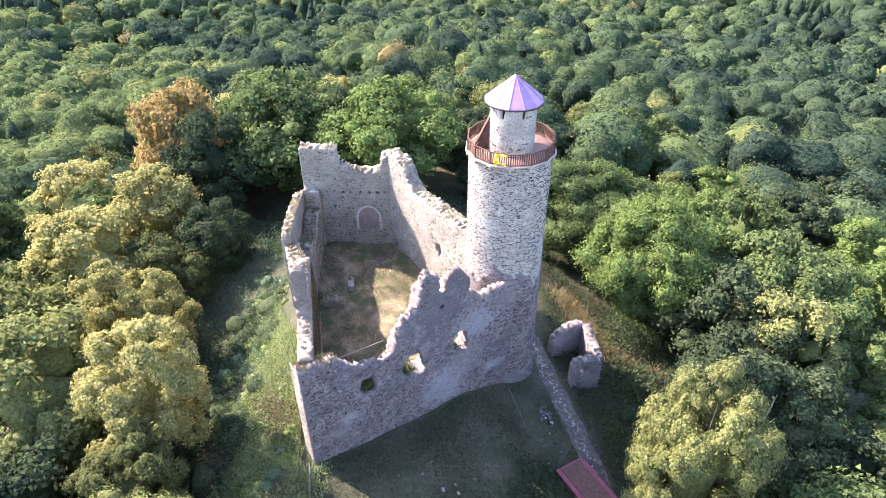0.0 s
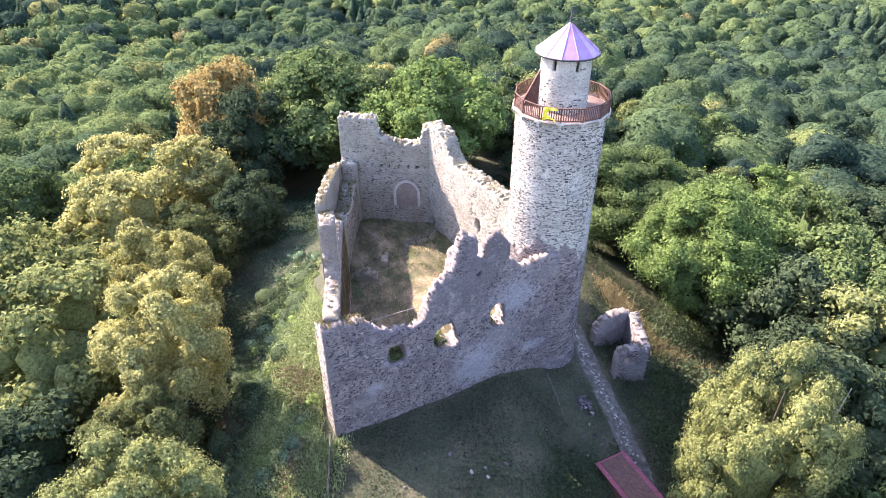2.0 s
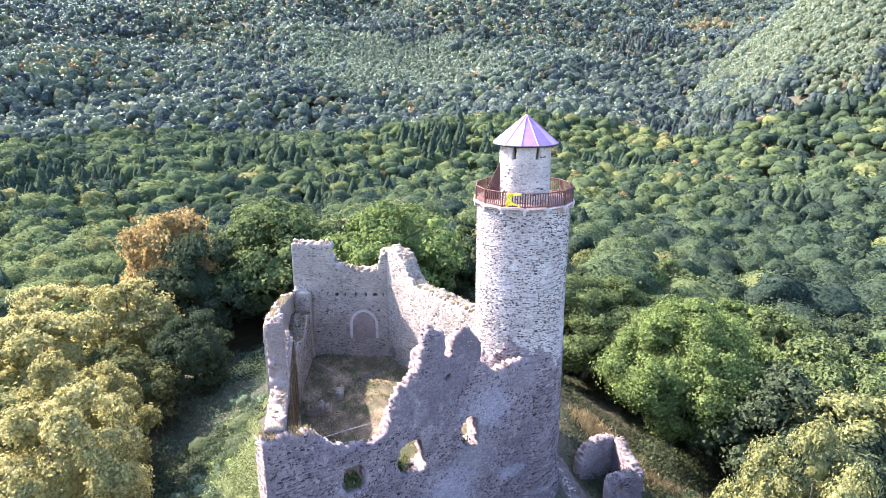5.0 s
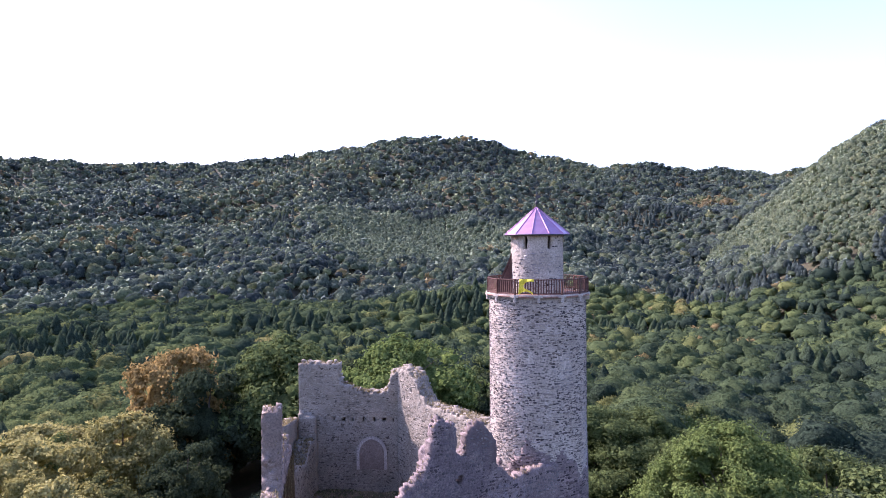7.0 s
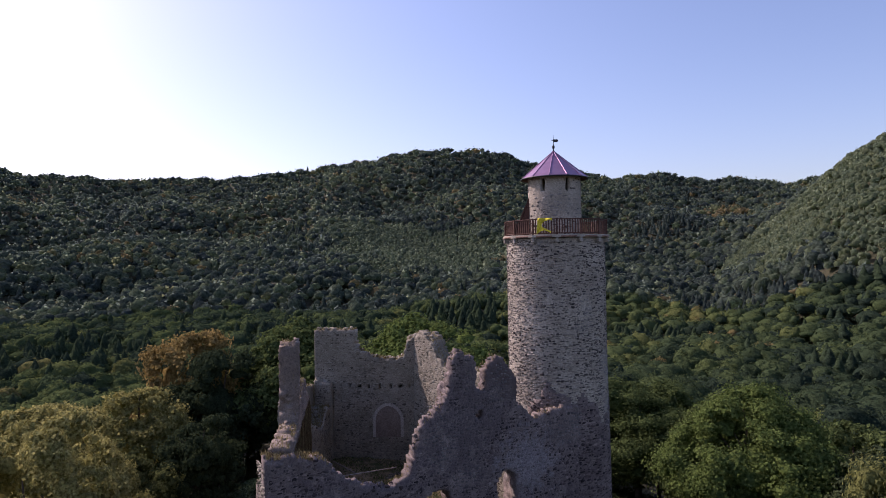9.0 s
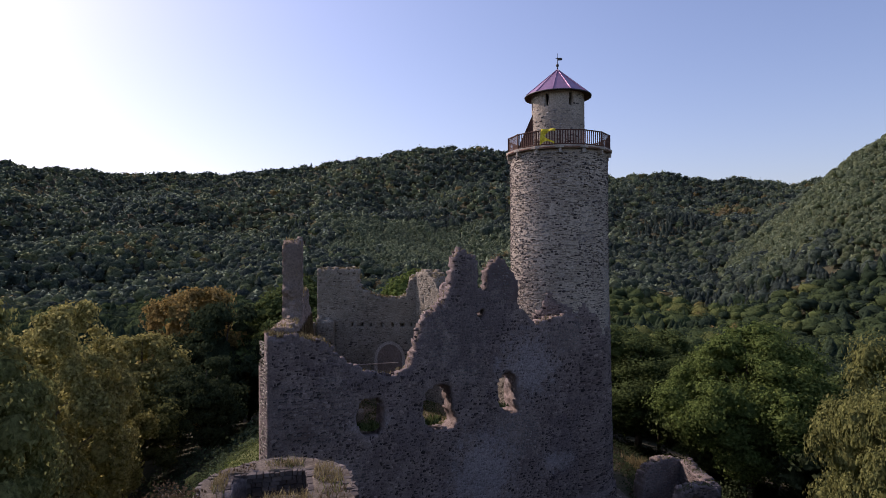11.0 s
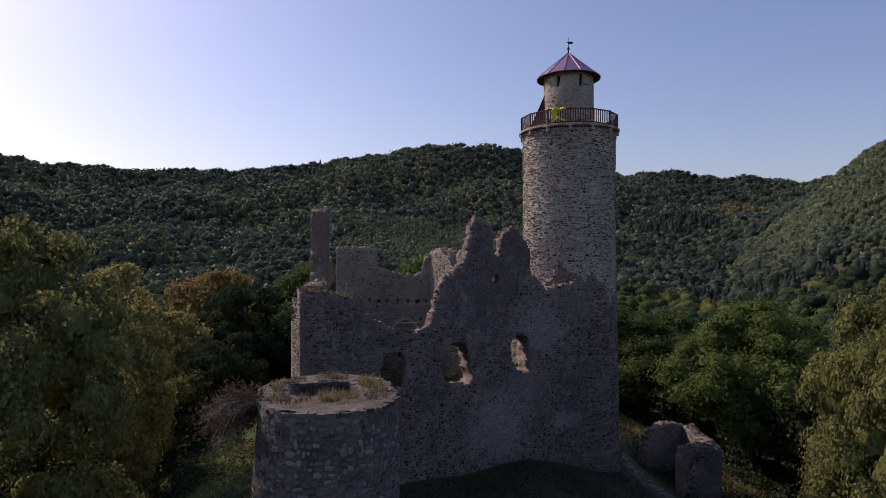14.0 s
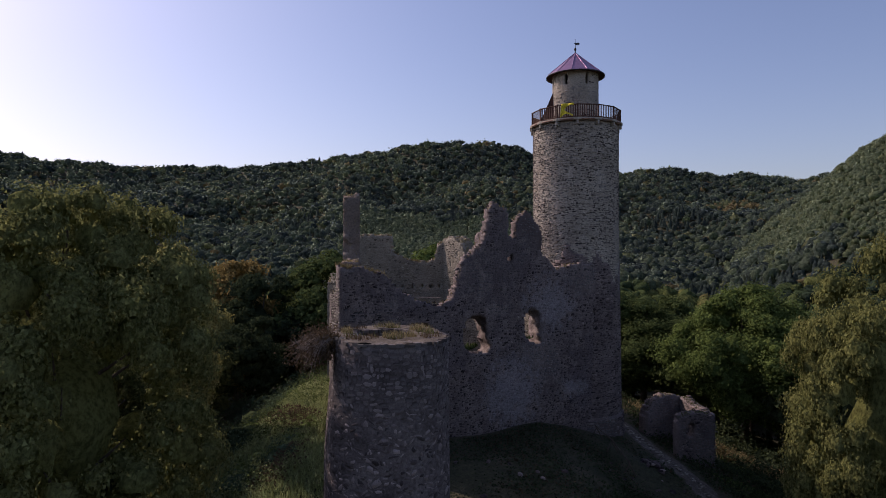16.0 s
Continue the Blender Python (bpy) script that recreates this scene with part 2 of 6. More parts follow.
LEAF = {
    "green": [(0.0, (0.047, 0.068, 0.027)), (0.5, (0.086, 0.116, 0.041)), (1.0, (0.143, 0.177, 0.067))],
    "bright": [(0.0, (0.062, 0.09, 0.027)), (0.5, (0.103, 0.146, 0.042)), (1.0, (0.16, 0.202, 0.067))],
    # Darker copy of the greens; partly shade put into the leaf colour.
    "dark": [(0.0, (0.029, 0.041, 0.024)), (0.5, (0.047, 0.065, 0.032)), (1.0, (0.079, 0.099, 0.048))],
    "olive": [(0.0, (0.063, 0.075, 0.03)), (0.5, (0.116, 0.128, 0.048)), (1.0, (0.21, 0.211, 0.09))],
    "pale": [(0.0, (0.095, 0.108, 0.038)), (0.5, (0.18, 0.187, 0.066)), (1.0, (0.3, 0.294, 0.118))],
    "yellow": [(0.0, (0.165, 0.156, 0.053)), (0.5, (0.29, 0.27, 0.095)), (1.0, (0.43, 0.395, 0.165))],
    "lime": [(0.0, (0.093, 0.106, 0.038)), (0.5, (0.156, 0.169, 0.059)), (1.0, (0.253, 0.26, 0.103))],
    "orange": [(0.0, (0.16, 0.128, 0.046)), (0.5, (0.305, 0.218, 0.083)), (1.0, (0.42, 0.305, 0.145))],
    "weed": [(0.0, (0.126, 0.159, 0.066)), (0.5, (0.239, 0.284, 0.121)), (1.0, (0.421, 0.448, 0.23))],
    "teal": [(0.0, (0.05, 0.079, 0.049)), (0.5, (0.097, 0.139, 0.078)), (1.0, (0.168, 0.215, 0.121))],
    "straw": [(0.0, (0.127, 0.099, 0.049)), (0.5, (0.228, 0.188, 0.099)), (1.0, (0.353, 0.309, 0.179))],
    "brown": [(0.0, (0.055, 0.041, 0.027)), (0.5, (0.109, 0.08, 0.05)), (1.0, (0.185, 0.143, 0.085))],
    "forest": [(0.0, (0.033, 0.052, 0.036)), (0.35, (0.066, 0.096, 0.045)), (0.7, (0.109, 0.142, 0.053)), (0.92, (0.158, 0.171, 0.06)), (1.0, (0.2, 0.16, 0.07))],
    # Bluish and lightened: haze over the far hills put into the leaf colour.
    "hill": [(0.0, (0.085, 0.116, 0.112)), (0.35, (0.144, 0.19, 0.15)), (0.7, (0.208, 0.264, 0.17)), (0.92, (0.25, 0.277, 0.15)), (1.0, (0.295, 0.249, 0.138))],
}
MAT_LEAF = {k: leaf_material("leaves_" + k, v, 0.45 if k in ("yellow", "orange", "lime", "olive", "weed") else 0.33) for k, v in LEAF.items() if k not in ("forest", "hill")}


def canopy_material(name, tones, grain, relief, trans):
    """Closed canopy seen from afar: tone by tree, mottled by leaf sprays, with their relief; waxy leaves shine a little."""
    m, n, l, b = material(name, 0.75)
    b.inputs["Specular IOR Level"].default_value = 0.0
    a = n.new("ShaderNodeAttribute")
    a.attribute_name = "tone"
    f = tex_noise(n, l, grain, 4, 0.65)
    mm = n.new("ShaderNodeMath")
    mm.operation = "MULTIPLY_ADD"
    mm.inputs[1].default_value, mm.inputs[2].default_value = 0.36, -0.18
    l.new(f, mm.inputs[0])
    ad = n.new("ShaderNodeMath")
    ad.operation = "ADD"
    l.new(a.outputs["Fac"], ad.inputs[0]), l.new(mm.outputs[0], ad.inputs[1])
    r = ramp(n, tones)
    l.new(ad.outputs[0], r.inputs[0])
    r2 = ramp(n, [(0.34, (0.5, 0.5, 0.5)), (0.62, (1.25, 1.25, 1.25))])
    l.new(f, r2.inputs[0])
    out = mix(n, l, 1.0, r.outputs[0], r2.outputs[0], "MULTIPLY")
    l.new(out, b.inputs["Base Color"])
    bump(n, l, b, f, 0.8, relief)
    t, x = n.new("ShaderNodeBsdfTranslucent"), n.new("ShaderNodeMixShader")
    x.inputs[0].default_value = trans
    l.new(out, t.inputs[0])
    l.new(b.outputs[0], x.inputs[1]), l.new(t.outputs[0], x.inputs[2])
    l.new(x.outputs[0], n["Material Output"].inputs[0])
    return m


mat_forest = canopy_material("leaves_forest", LEAF["forest"], 1.9, 0.4, 0.35)
# The blue-tinted hill tones carry the haze; high translucency lifts them further.
mat_far_hazed = canopy_material("leaves_far_hazed", LEAF["hill"], 0.35, 0.45, 0.75)

# ---------------------------------------------------------------- mesh helpers
rng = np.random.default_rng(7)


def raw_mesh(name, verts, faces, mat, tone=None, smooth=False):
    """A mesh from arrays; all faces have the same number of corners."""
    verts, faces = np.asarray(verts, np.float32), np.asarray(faces, np.int32)
    me = bpy.data.meshes.new(name)
    k = faces.shape[1]
    me.vertices.add(len(verts)), me.loops.add(faces.size), me.polygons.add(len(faces))
    me.vertices.foreach_set("co", verts.ravel())
    me.loops.foreach_set("vertex_index", faces.ravel())
    me.polygons.foreach_set("loop_start", np.arange(0, faces.size, k, dtype=np.int32))
    if smooth:
        me.polygons.foreach_set("use_smooth", np.ones(len(faces), bool))
    me.materials.append(mat)
    if tone is not None:
        a = me.attributes.new("tone", "FLOAT", "POINT")
        a.data.foreach_set("value", np.asarray(tone, np.float32))
    me.update(calc_edges=True)
    return me


def part(name, data, parent=None, label="", at=None):
    ob = new(name, data)
    if parent is not None:
        ob.parent = parent
    if at is not None:
        ob.matrix_local = at
    return tagged(ob, label) if label else ob


def bm_mesh(name, bm, mat, smooth=False):
    me = bpy.data.meshes.new(name)
    bm.normal_update()
    bm.to_mesh(me)
    bm.free()
    me.materials.append(mat)
    if smooth:
        for p in me.polygons:
            p.use_smooth = True
    return me


def box_mesh(name, size, mat, bevel=0.0, shift=(0, 0, 0)):
    bm = bmesh.new()
    bmesh.ops.create_cube(bm, size=1, matrix=Matrix.Translation(shift) @ Matrix.Diagonal((*size, 1)))
    if bevel:
        bmesh.ops.bevel(bm, geom=bm.edges[:], offset=bevel, segments=1, affect="EDGES")
    return bm_mesh(name, bm, mat)


def tube(path, radii, sides=8):
    """Rings along a path; returns verts and quads."""
    path = [Vector(p) for p in path]
    V, F = [], []
    for i, (p, r) in enumerate(zip(path, radii)):
        d = (path[min(i + 1, len(path) - 1)] - path[max(i - 1, 0)]).normalized()
        a = d.orthogonal().normalized() if abs(d.z) < 0.95 else Vector((1, 0, 0)) - d * d.x
        a.normalize()
        c = d.cross(a)
        for k in range(sides):
            th = 2 * math.pi * k / sides
            V.append(p + a * (r * math.cos(th)) + c * (r * math.sin(th)))
        if i:
            o = (i - 1) * sides
            F += [(o + k, o + (k + 1) % sides, o + sides + (k + 1) % sides, o + sides + k) for k in range(sides)]
    return [tuple(v) for v in V], F


def tube_mesh(name, paths, mat, sides=8):
    V, F = [], []
    for path, radii in paths:
        v, f = tube(path, radii, sides)
        F += [tuple(i + len(V) for i in q) for q in f]
        V += v
    return raw_mesh(name, V, F, mat, smooth=True)


def lathe(name, profile, mat, sides=64, smooth=True, rough=0.0):
    """Profile of (radius, z) turned round z."""
    V, F = [], []
    for r, z in profile:
        for k in range(sides):
            th = 2 * math.pi * k / sides
            j = 1 + rough * (rng.random() - 0.5)
            V.append((r * j * math.cos(th), r * j * math.sin(th), z))
    for i in range(len(profile) - 1):
        o = i * sides
        F += [(o + k, o + (k + 1) % sides, o + sides + (k + 1) % sides, o + sides + k) for k in range(sides)]
    return raw_mesh(name, V, F, mat, smooth=smooth)


def leaf_cards(centres, normals, size, slim=1.0):
    """A three-cornered leaf at each centre, turned at random about its normal."""
    n = len(centres)
    normals = normals / (np.linalg.norm(normals, axis=1, keepdims=True) + 1e-9)
    a = np.cross(normals, rng.normal(size=(n, 3)))
    a /= np.linalg.norm(a, axis=1, keepdims=True) + 1e-9
    b = np.cross(normals, a) * slim
    s = (np.asarray(size) * rng.uniform(0.65, 1.35, n))[:, None] * 0.68
    V = np.stack([centres + a * s, centres - a * s * 0.5 + b * s * 0.8, centres - a * s * 0.5 - b * s * 0.8], 1).reshape(-1, 3)
    return V, np.arange(3 * n, dtype=np.int32).reshape(-1, 3)


# ---------------------------------------------------------------- terrain
def smooth01(t):
    t = np.clip(t, 0, 1)
    return t * t * (3 - 2 * t)


def skyline(az):
    """Elevation of the far crest, degrees, by azimuth in degrees."""
    wide = np.where(az < -2, 17.0, 11.0)
    return 6.9 + 3.2 * np.exp(-((az + 2.0) / wide) ** 2) + 0.7 * np.exp(-((az + 42.0) / 6.0) ** 2) - 0.6 * smooth01((az - 14) / 12) + 0.12 * np.sin(az * 0.9) + 0.08 * np.sin(az * 2.3 + 1)


def wave(x, y):
    return np.sin(x * 0.031 + 1.3) * np.cos(y * 0.027) * 3.0 + np.sin(x * 0.083 + y * 0.061) * 1.4 + np.sin(x * 0.011 - y * 0.013 + 2) * 5


def ground_z(x, y):
    """Height of the bare ground: a spur with the castle on it, a valley round it, hills beyond."""
    x, y = np.asarray(x, float), np.asarray(y, float)
    drop = 0.42 * np.maximum(0, x - 2) + 0.37 * np.maximum(0, -13.5 - x)
    drop = drop + 0.24 * np.maximum(0, 33 - y) + 0.22 * np.maximum(0, y - 67)
    drop = drop + 0.22 * np.maximum(0, -17.5 - x) * smooth01((75 - y) / 20)
    drop = drop + 0.36 * np.maximum(0, 41 - y) * smooth01((x - 4) / 7)
    drop = drop + 0.1 * np.sin(x * 0.9 + y * 0.4) * np.cos(y * 0.8 - x * 0.3)
    d = 34 * (1 - np.exp(-drop / 34))
    r, az = np.hypot(x, y), np.degrees(np.arctan2(x, y))
    near = -7.5 - d - 8 * smooth01((r - 120) / 150)
    crest = 1450 * np.tan(np.radians(skyline(np.clip(az, -75, 75)))) + 42
    rise = np.where(r < 1450, np.clip((r - 330) / 1120, 0, 1) ** 2, 1 - 0.5 * smooth01((r - 1450) / 900))
    spur = 172 * smooth01((az - 19) / 20) * np.exp(-((r - 850) / 260) ** 2)
    front = smooth01((np.abs(az) - 70) / 50)
    far = crest * rise * (1 - 0.75 * front) + spur * (1 - front)
    near = near - 0.95 * np.exp(-((x + 0.5) / 12) ** 2 - ((y - 37) / 8.5) ** 2)
    near = near + 1.3 * np.exp(-((x + 16.5) / 4.5) ** 2 - ((y - 47) / 9) ** 2)
    folds = 11 * np.sin(x * 0.021 + 1.5 * np.sin(y * 0.006) + 0.6) + 6 * np.sin(x * 0.013 - y * 0.017 + 2)
    folds = folds * smooth01((r - 420) / 250) * smooth01((1330 - r) / 200) * (1 - front)
    return near + far + folds + wave(x, y) * smooth01((r - 130) / 250)


def terrain():
    radii = np.concatenate([np.arange(0, 96, 1.2), np.geomspace(96, 4500, 90)])
    az = np.radians(np.arange(0, 360, 1.5))
    cx, cy = -2.0, 45.0
    R, A = np.meshgrid(radii, az, indexing="ij")
    X, Y = cx + R * np.sin(A), cy + R * np.cos(A)
    Z = ground_z(X, Y)
    V = np.stack([X, Y, Z], -1).reshape(-1, 3)
    n = len(az)
    i, j = np.meshgrid(np.arange(len(radii) - 1), np.arange(n), indexing="ij")
    F = np.stack([i * n + j, i * n + (j + 1) % n, (i + 1) * n + (j + 1) % n, (i + 1) * n + j], -1).reshape(-1, 4)[:, ::-1]
    return raw_mesh("ground", V, F, mat_ground, smooth=True)


tagged(new("ground", terrain()), "grassy castle hill with bare earth patches falling into a wooded valley", "ground", kind="structure")

# ---------------------------------------------------------------- masonry
def hash01(*k):
    v = np.zeros(np.broadcast(*k).shape)
    for i, q in enumerate(k):
        v = v + np.asarray(q) * (12.9898, 78.233, 37.719)[i]
    return np.modf(np.abs(np.sin(v) * 43758.5453))[0]


def straight(p, q):
    """Maps (s along the wall, z, depth behind its face) into the world; the face is to the right of the way from p to q."""
    p, q = np.array(p, float), np.array(q, float)
    d = (q - p) / np.linalg.norm(q - p)
    back = np.array([-d[1], d[0]])
    def at(s, z, t):
        s, z, t = np.broadcast_arrays(s, z, t)
        return np.stack([p[0] + d[0] * s + back[0] * t, p[1] + d[1] * s + back[1] * t, z], -1)
    return at, float(np.linalg.norm(q - p))


def round_face(cx, cy, radius, taper=0.0, z0=0.0):
    """The same for a round shaft: s runs along the girth, anticlockwise."""
    def at(s, z, t):
        s, z, t = np.broadcast_arrays(s, z, t)
        th = s / radius
        r = radius - t + taper * np.maximum(0, z0 - z)
        return np.stack([cx + r * np.cos(th), cy + r * np.sin(th), z], -1)
    return at


def ragged_body(name, at, s0, s1, z0, z1, keep, thick, mat, cell=0.22, rough=0.05, layers=1, crumble=0.0, ledge=None, holes=(), splay=0.0):
    """A wall with its openings and broken edges: the cells that keep() holds, closed all round. Each layer of its depth crumbles by itself."""
    ni, nj, nk = int(round((s1 - s0) / cell)), int(round((z1 - z0) / cell)), layers
    cs, cz, cd = (s1 - s0) / ni, (z1 - z0) / nj, thick / nk
    S, Z = np.meshgrid(s0 + cs * (np.arange(ni) + 0.5), z0 + cz * (np.arange(nj) + 0.5), indexing="ij")
    K = np.zeros((ni + 2, nj + 2, nk + 2), bool)
    for k in range(nk):
        lift = crumble * (hash01(np.floor(S / 0.37), np.full(S.shape, k + 3.0)) - 0.35) + crumble * 0.8 * (hash01(np.floor(S / 1.1 + k * 0.4), np.full(S.shape, k + 9.0)) - 0.5)
        side = crumble * 0.35 * (hash01(np.floor(Z / 0.3), np.full(S.shape, k + 5.0)) - 0.5)
        if ledge and cd * (k + 0.5) > ledge[0]:
            lift = lift + ledge[1]
        K[1:-1, 1:-1, k + 1] = keep(np.clip(S + side, s0 + 0.01, s1 - 0.01), Z + lift)
        for hole in holes:
            K[1:-1, 1:-1, k + 1] &= ~hole(S + 0.4 * side - splay * cd * k, Z + 0.25 * k / max(1, nk - 1))
    n1, n2 = nj + 1, nk + 1
    I, J, L = np.meshgrid(np.arange(ni + 1), np.arange(nj + 1), np.arange(nk + 1), indexing="ij")
    js, jz = (hash01(I, J, L * 3) - 0.5) * cell * 0.75, (hash01(J, I + 31, L * 7) - 0.5) * cell * 0.75
    js[0], js[-1] = 0, 0
    inner = (L > 0) & (L < nk)
    jd = (hash01(I + 7, J + 3, L) - 0.5) * np.where(inner, cd * 0.6, rough * 2)
    V = at(s0 + cs * I + js, z0 + cz * J + jz, cd * L + jd).reshape(-1, 3)
    idx = lambda i, j, k: (i * n1 + j) * n2 + k
    a, c, e = np.nonzero(K[1:-1, 1:-1, 1:-1])
    F = []
    for (di, dj, dk), q in (((0, 0, -1), ((0, 0, 0), (1, 0, 0), (1, 1, 0), (0, 1, 0))), ((0, 0, 1), ((0, 0, 1), (0, 1, 1), (1, 1, 1), (1, 0, 1))),
                            ((1, 0, 0), ((1, 0, 0), (1, 0, 1), (1, 1, 1), (1, 1, 0))), ((-1, 0, 0), ((0, 0, 0), (0, 1, 0), (0, 1, 1), (0, 0, 1))),
                            ((0, 1, 0), ((0, 1, 0), (1, 1, 0), (1, 1, 1), (0, 1, 1))), ((0, -1, 0), ((0, 0, 0), (0, 0, 1), (1, 0, 1), (1, 0, 0)))):
        m = ~K[a + 1 + di, c + 1 + dj, e + 1 + dk]
        F.append(np.stack([idx(a[m] + o[0], c[m] + o[1], e[m] + o[2]) for o in q], 1))
    F = np.concatenate(F)
    used, inv = np.unique(F, return_inverse=True)
    return raw_mesh(name, V[used], inv.reshape(F.shape), mat)


def crest_stones(name, at, s_range, top, thick, n, mat, parent, seed):
    """Loose rubble on a broken crest: small uneven lumps joined in one mesh."""
    g = np.random.default_rng(seed)
    s = g.uniform(*s_range, n)
    c = at(s, top(s) + g.uniform(-0.3, 0.03, n), g.uniform(0.0, 1.0, n) * thick)
    cube = np.array([(-1, -1, -1), (1, -1, -1), (1, 1, -1), (-1, 1, -1), (-1, -1, 1), (1, -1, 1), (1, 1, 1), (-1, 1, 1)], float)
    quads = np.array([(0, 3, 2, 1), (4, 5, 6, 7), (0, 1, 5, 4), (1, 2, 6, 5), (2, 3, 7, 6), (3, 0, 4, 7)])
    size = np.stack([g.uniform(0.07, 0.18, n), g.uniform(0.06, 0.14, n), g.uniform(0.04, 0.09, n)], 1)
    P = cube[None] * size[:, None] * g.uniform(0.65, 1.15, (n, 8, 1))
    th = g.uniform(0, np.pi, n)
    x = P[..., 0] * np.cos(th)[:, None] - P[..., 1] * np.sin(th)[:, None]
    y = P[..., 0] * np.sin(th)[:, None] + P[..., 1] * np.cos(th)[:, None]
    V = np.stack([x, y, P[..., 2] + 0.3 * x * (g.random((n, 1)) - 0.5)], -1) + c[:, None]
    F = (np.arange(n) * 8)[:, None, None] + quads[None]
    tagged(part(name, raw_mesh(name, V.reshape(-1, 3), F.reshape(-1, 4), mat), parent), kind="stuff")


def rubble(s0, s1, z0, z1, keep, course=(0.12, 0.22), width=(0.14, 0.46), cover=1.0, seed=1):
    """Stones in wavering courses: rows of s, z, width, height, proud."""
    g = np.random.default_rng(seed)
    out, z = [], z0
    while z < z1:
        h = g.uniform(*course)
        s = s0 + g.uniform(0, 0.3)
        while s < s1:
            w = g.uniform(*width)
            hh = h * g.uniform(0.55, 1.15)
            sway = 0.09 * math.sin(s * 1.1 + z * 0.7) + 0.05 * math.sin(s * 2.9 - z * 1.9)
            if g.random() < cover:
                out.append((s + w / 2, z + h / 2 + sway + g.uniform(-0.045, 0.045), w - 0.03, hh - 0.03, g.uniform(0.006, 0.034)))
            s += w
        z += h
    a = np.array(out)
    ok = np.ones(len(a), bool)
    for ds, dz in ((-1, -1), (1, -1), (1, 1), (-1, 1)):
        ok &= keep(a[:, 0] + ds * a[:, 2] * 0.5, a[:, 1] + dz * a[:, 3] * 0.5)
    return a[ok]


def stones_mesh(name, at, rows, mat, seed=1, back=None, loose=1.0, warp=0.0):
    """Chamfered uneven blocks bedded in a face (or in the back face at depth back), joined in one mesh."""
    g = np.random.default_rng(seed)
    n = len(rows)
    s, z, w, h, p = rows.T
    V = np.zeros((n, 12, 3))
    for k, (a, b) in enumerate(((-1, -0.72), (0.1, -1), (1, -0.6), (0.92, 0.75), (-0.15, 1), (-0.95, 0.62))):
        ja, jb = g.uniform(-0.2, 0.2, n) * w * 0.8 * loose, g.uniform(-0.22, 0.22, n) * h * loose
        for top, sc, t in ((0, 1.0, 0.03 + 0 * p), (6, 0.82, -p)):
            t = t if back is None else back - t
            u, v = s + a * w / 2 * sc + ja, z + b * h / 2 * sc + jb
            du = warp * (np.sin(6.1 * v + 3.7 * u) + 0.8 * np.sin(9.7 * u - 5.3 * v + 1) + 0.5 * np.sin(17 * v + 2))
            dv = warp * (np.sin(5.3 * u - 4.1 * v) + 0.8 * np.sin(8.9 * v + 7.1 * u + 2) + 0.6 * np.sin(15 * u + 1))
            V[:, k + top] = at(u + du, v + dv, t)
    o = (np.arange(n) * 12)[:, None]
    q = [(6, 7, 8, 9), (6, 9, 10, 11)] + [(k, (k + 1) % 6, 6 + (k + 1) % 6, 6 + k) for k in range(6)]
    if back is not None:
        q = [x[::-1] for x in q]
    F = np.concatenate([o + np.array(x) for x in q])
    return raw_mesh(name, V.reshape(-1, 3), F, mat)


def profile(points):
    s, z = zip(*points)
    return lambda q: np.interp(q, s, z)


def edge_noise(s, amp=0.18):
    return amp * (np.sin(s * 7.3) * 0.5 + np.sin(s * 17.1 + 1) * 0.4 + np.sin(s * 3.1 + 2) * 0.5)


def tufts(name, at, s_range, top, thick, n, height=0.35, mat="straw", parent=None):
    """Dry grass along a wall's top."""
    n = int(n * 1.5)
    s = rng.uniform(*s_range, n)
    c = at(s, top(s) - 0.05 + rng.uniform(0, 0.1, n), rng.uniform(0.05, 0.95, n) * thick)
    return blades(name, c, height * 0.7, mat, parent, 0.03)


def blades(name, c, height, mat, parent=None, width=0.05):
    n = len(c)
    lean = np.stack([rng.normal(0, 0.35, n), rng.normal(0, 0.35, n), np.ones(n)], 1)
    h = (height * rng.uniform(0.4, 1.3, n))[:, None]
    th = rng.uniform(0, np.pi, n)
    side = np.stack([np.cos(th), np.sin(th), 0 * th], 1) * width * rng.uniform(0.6, 1.5, n)[:, None]
    V = np.stack([c - side, c + side, c + lean * h], 1).reshape(-1, 3)
    me = raw_mesh(name, V, np.arange(3 * n).reshape(-1, 3), MAT_LEAF[mat])
    return part(name, me, parent)


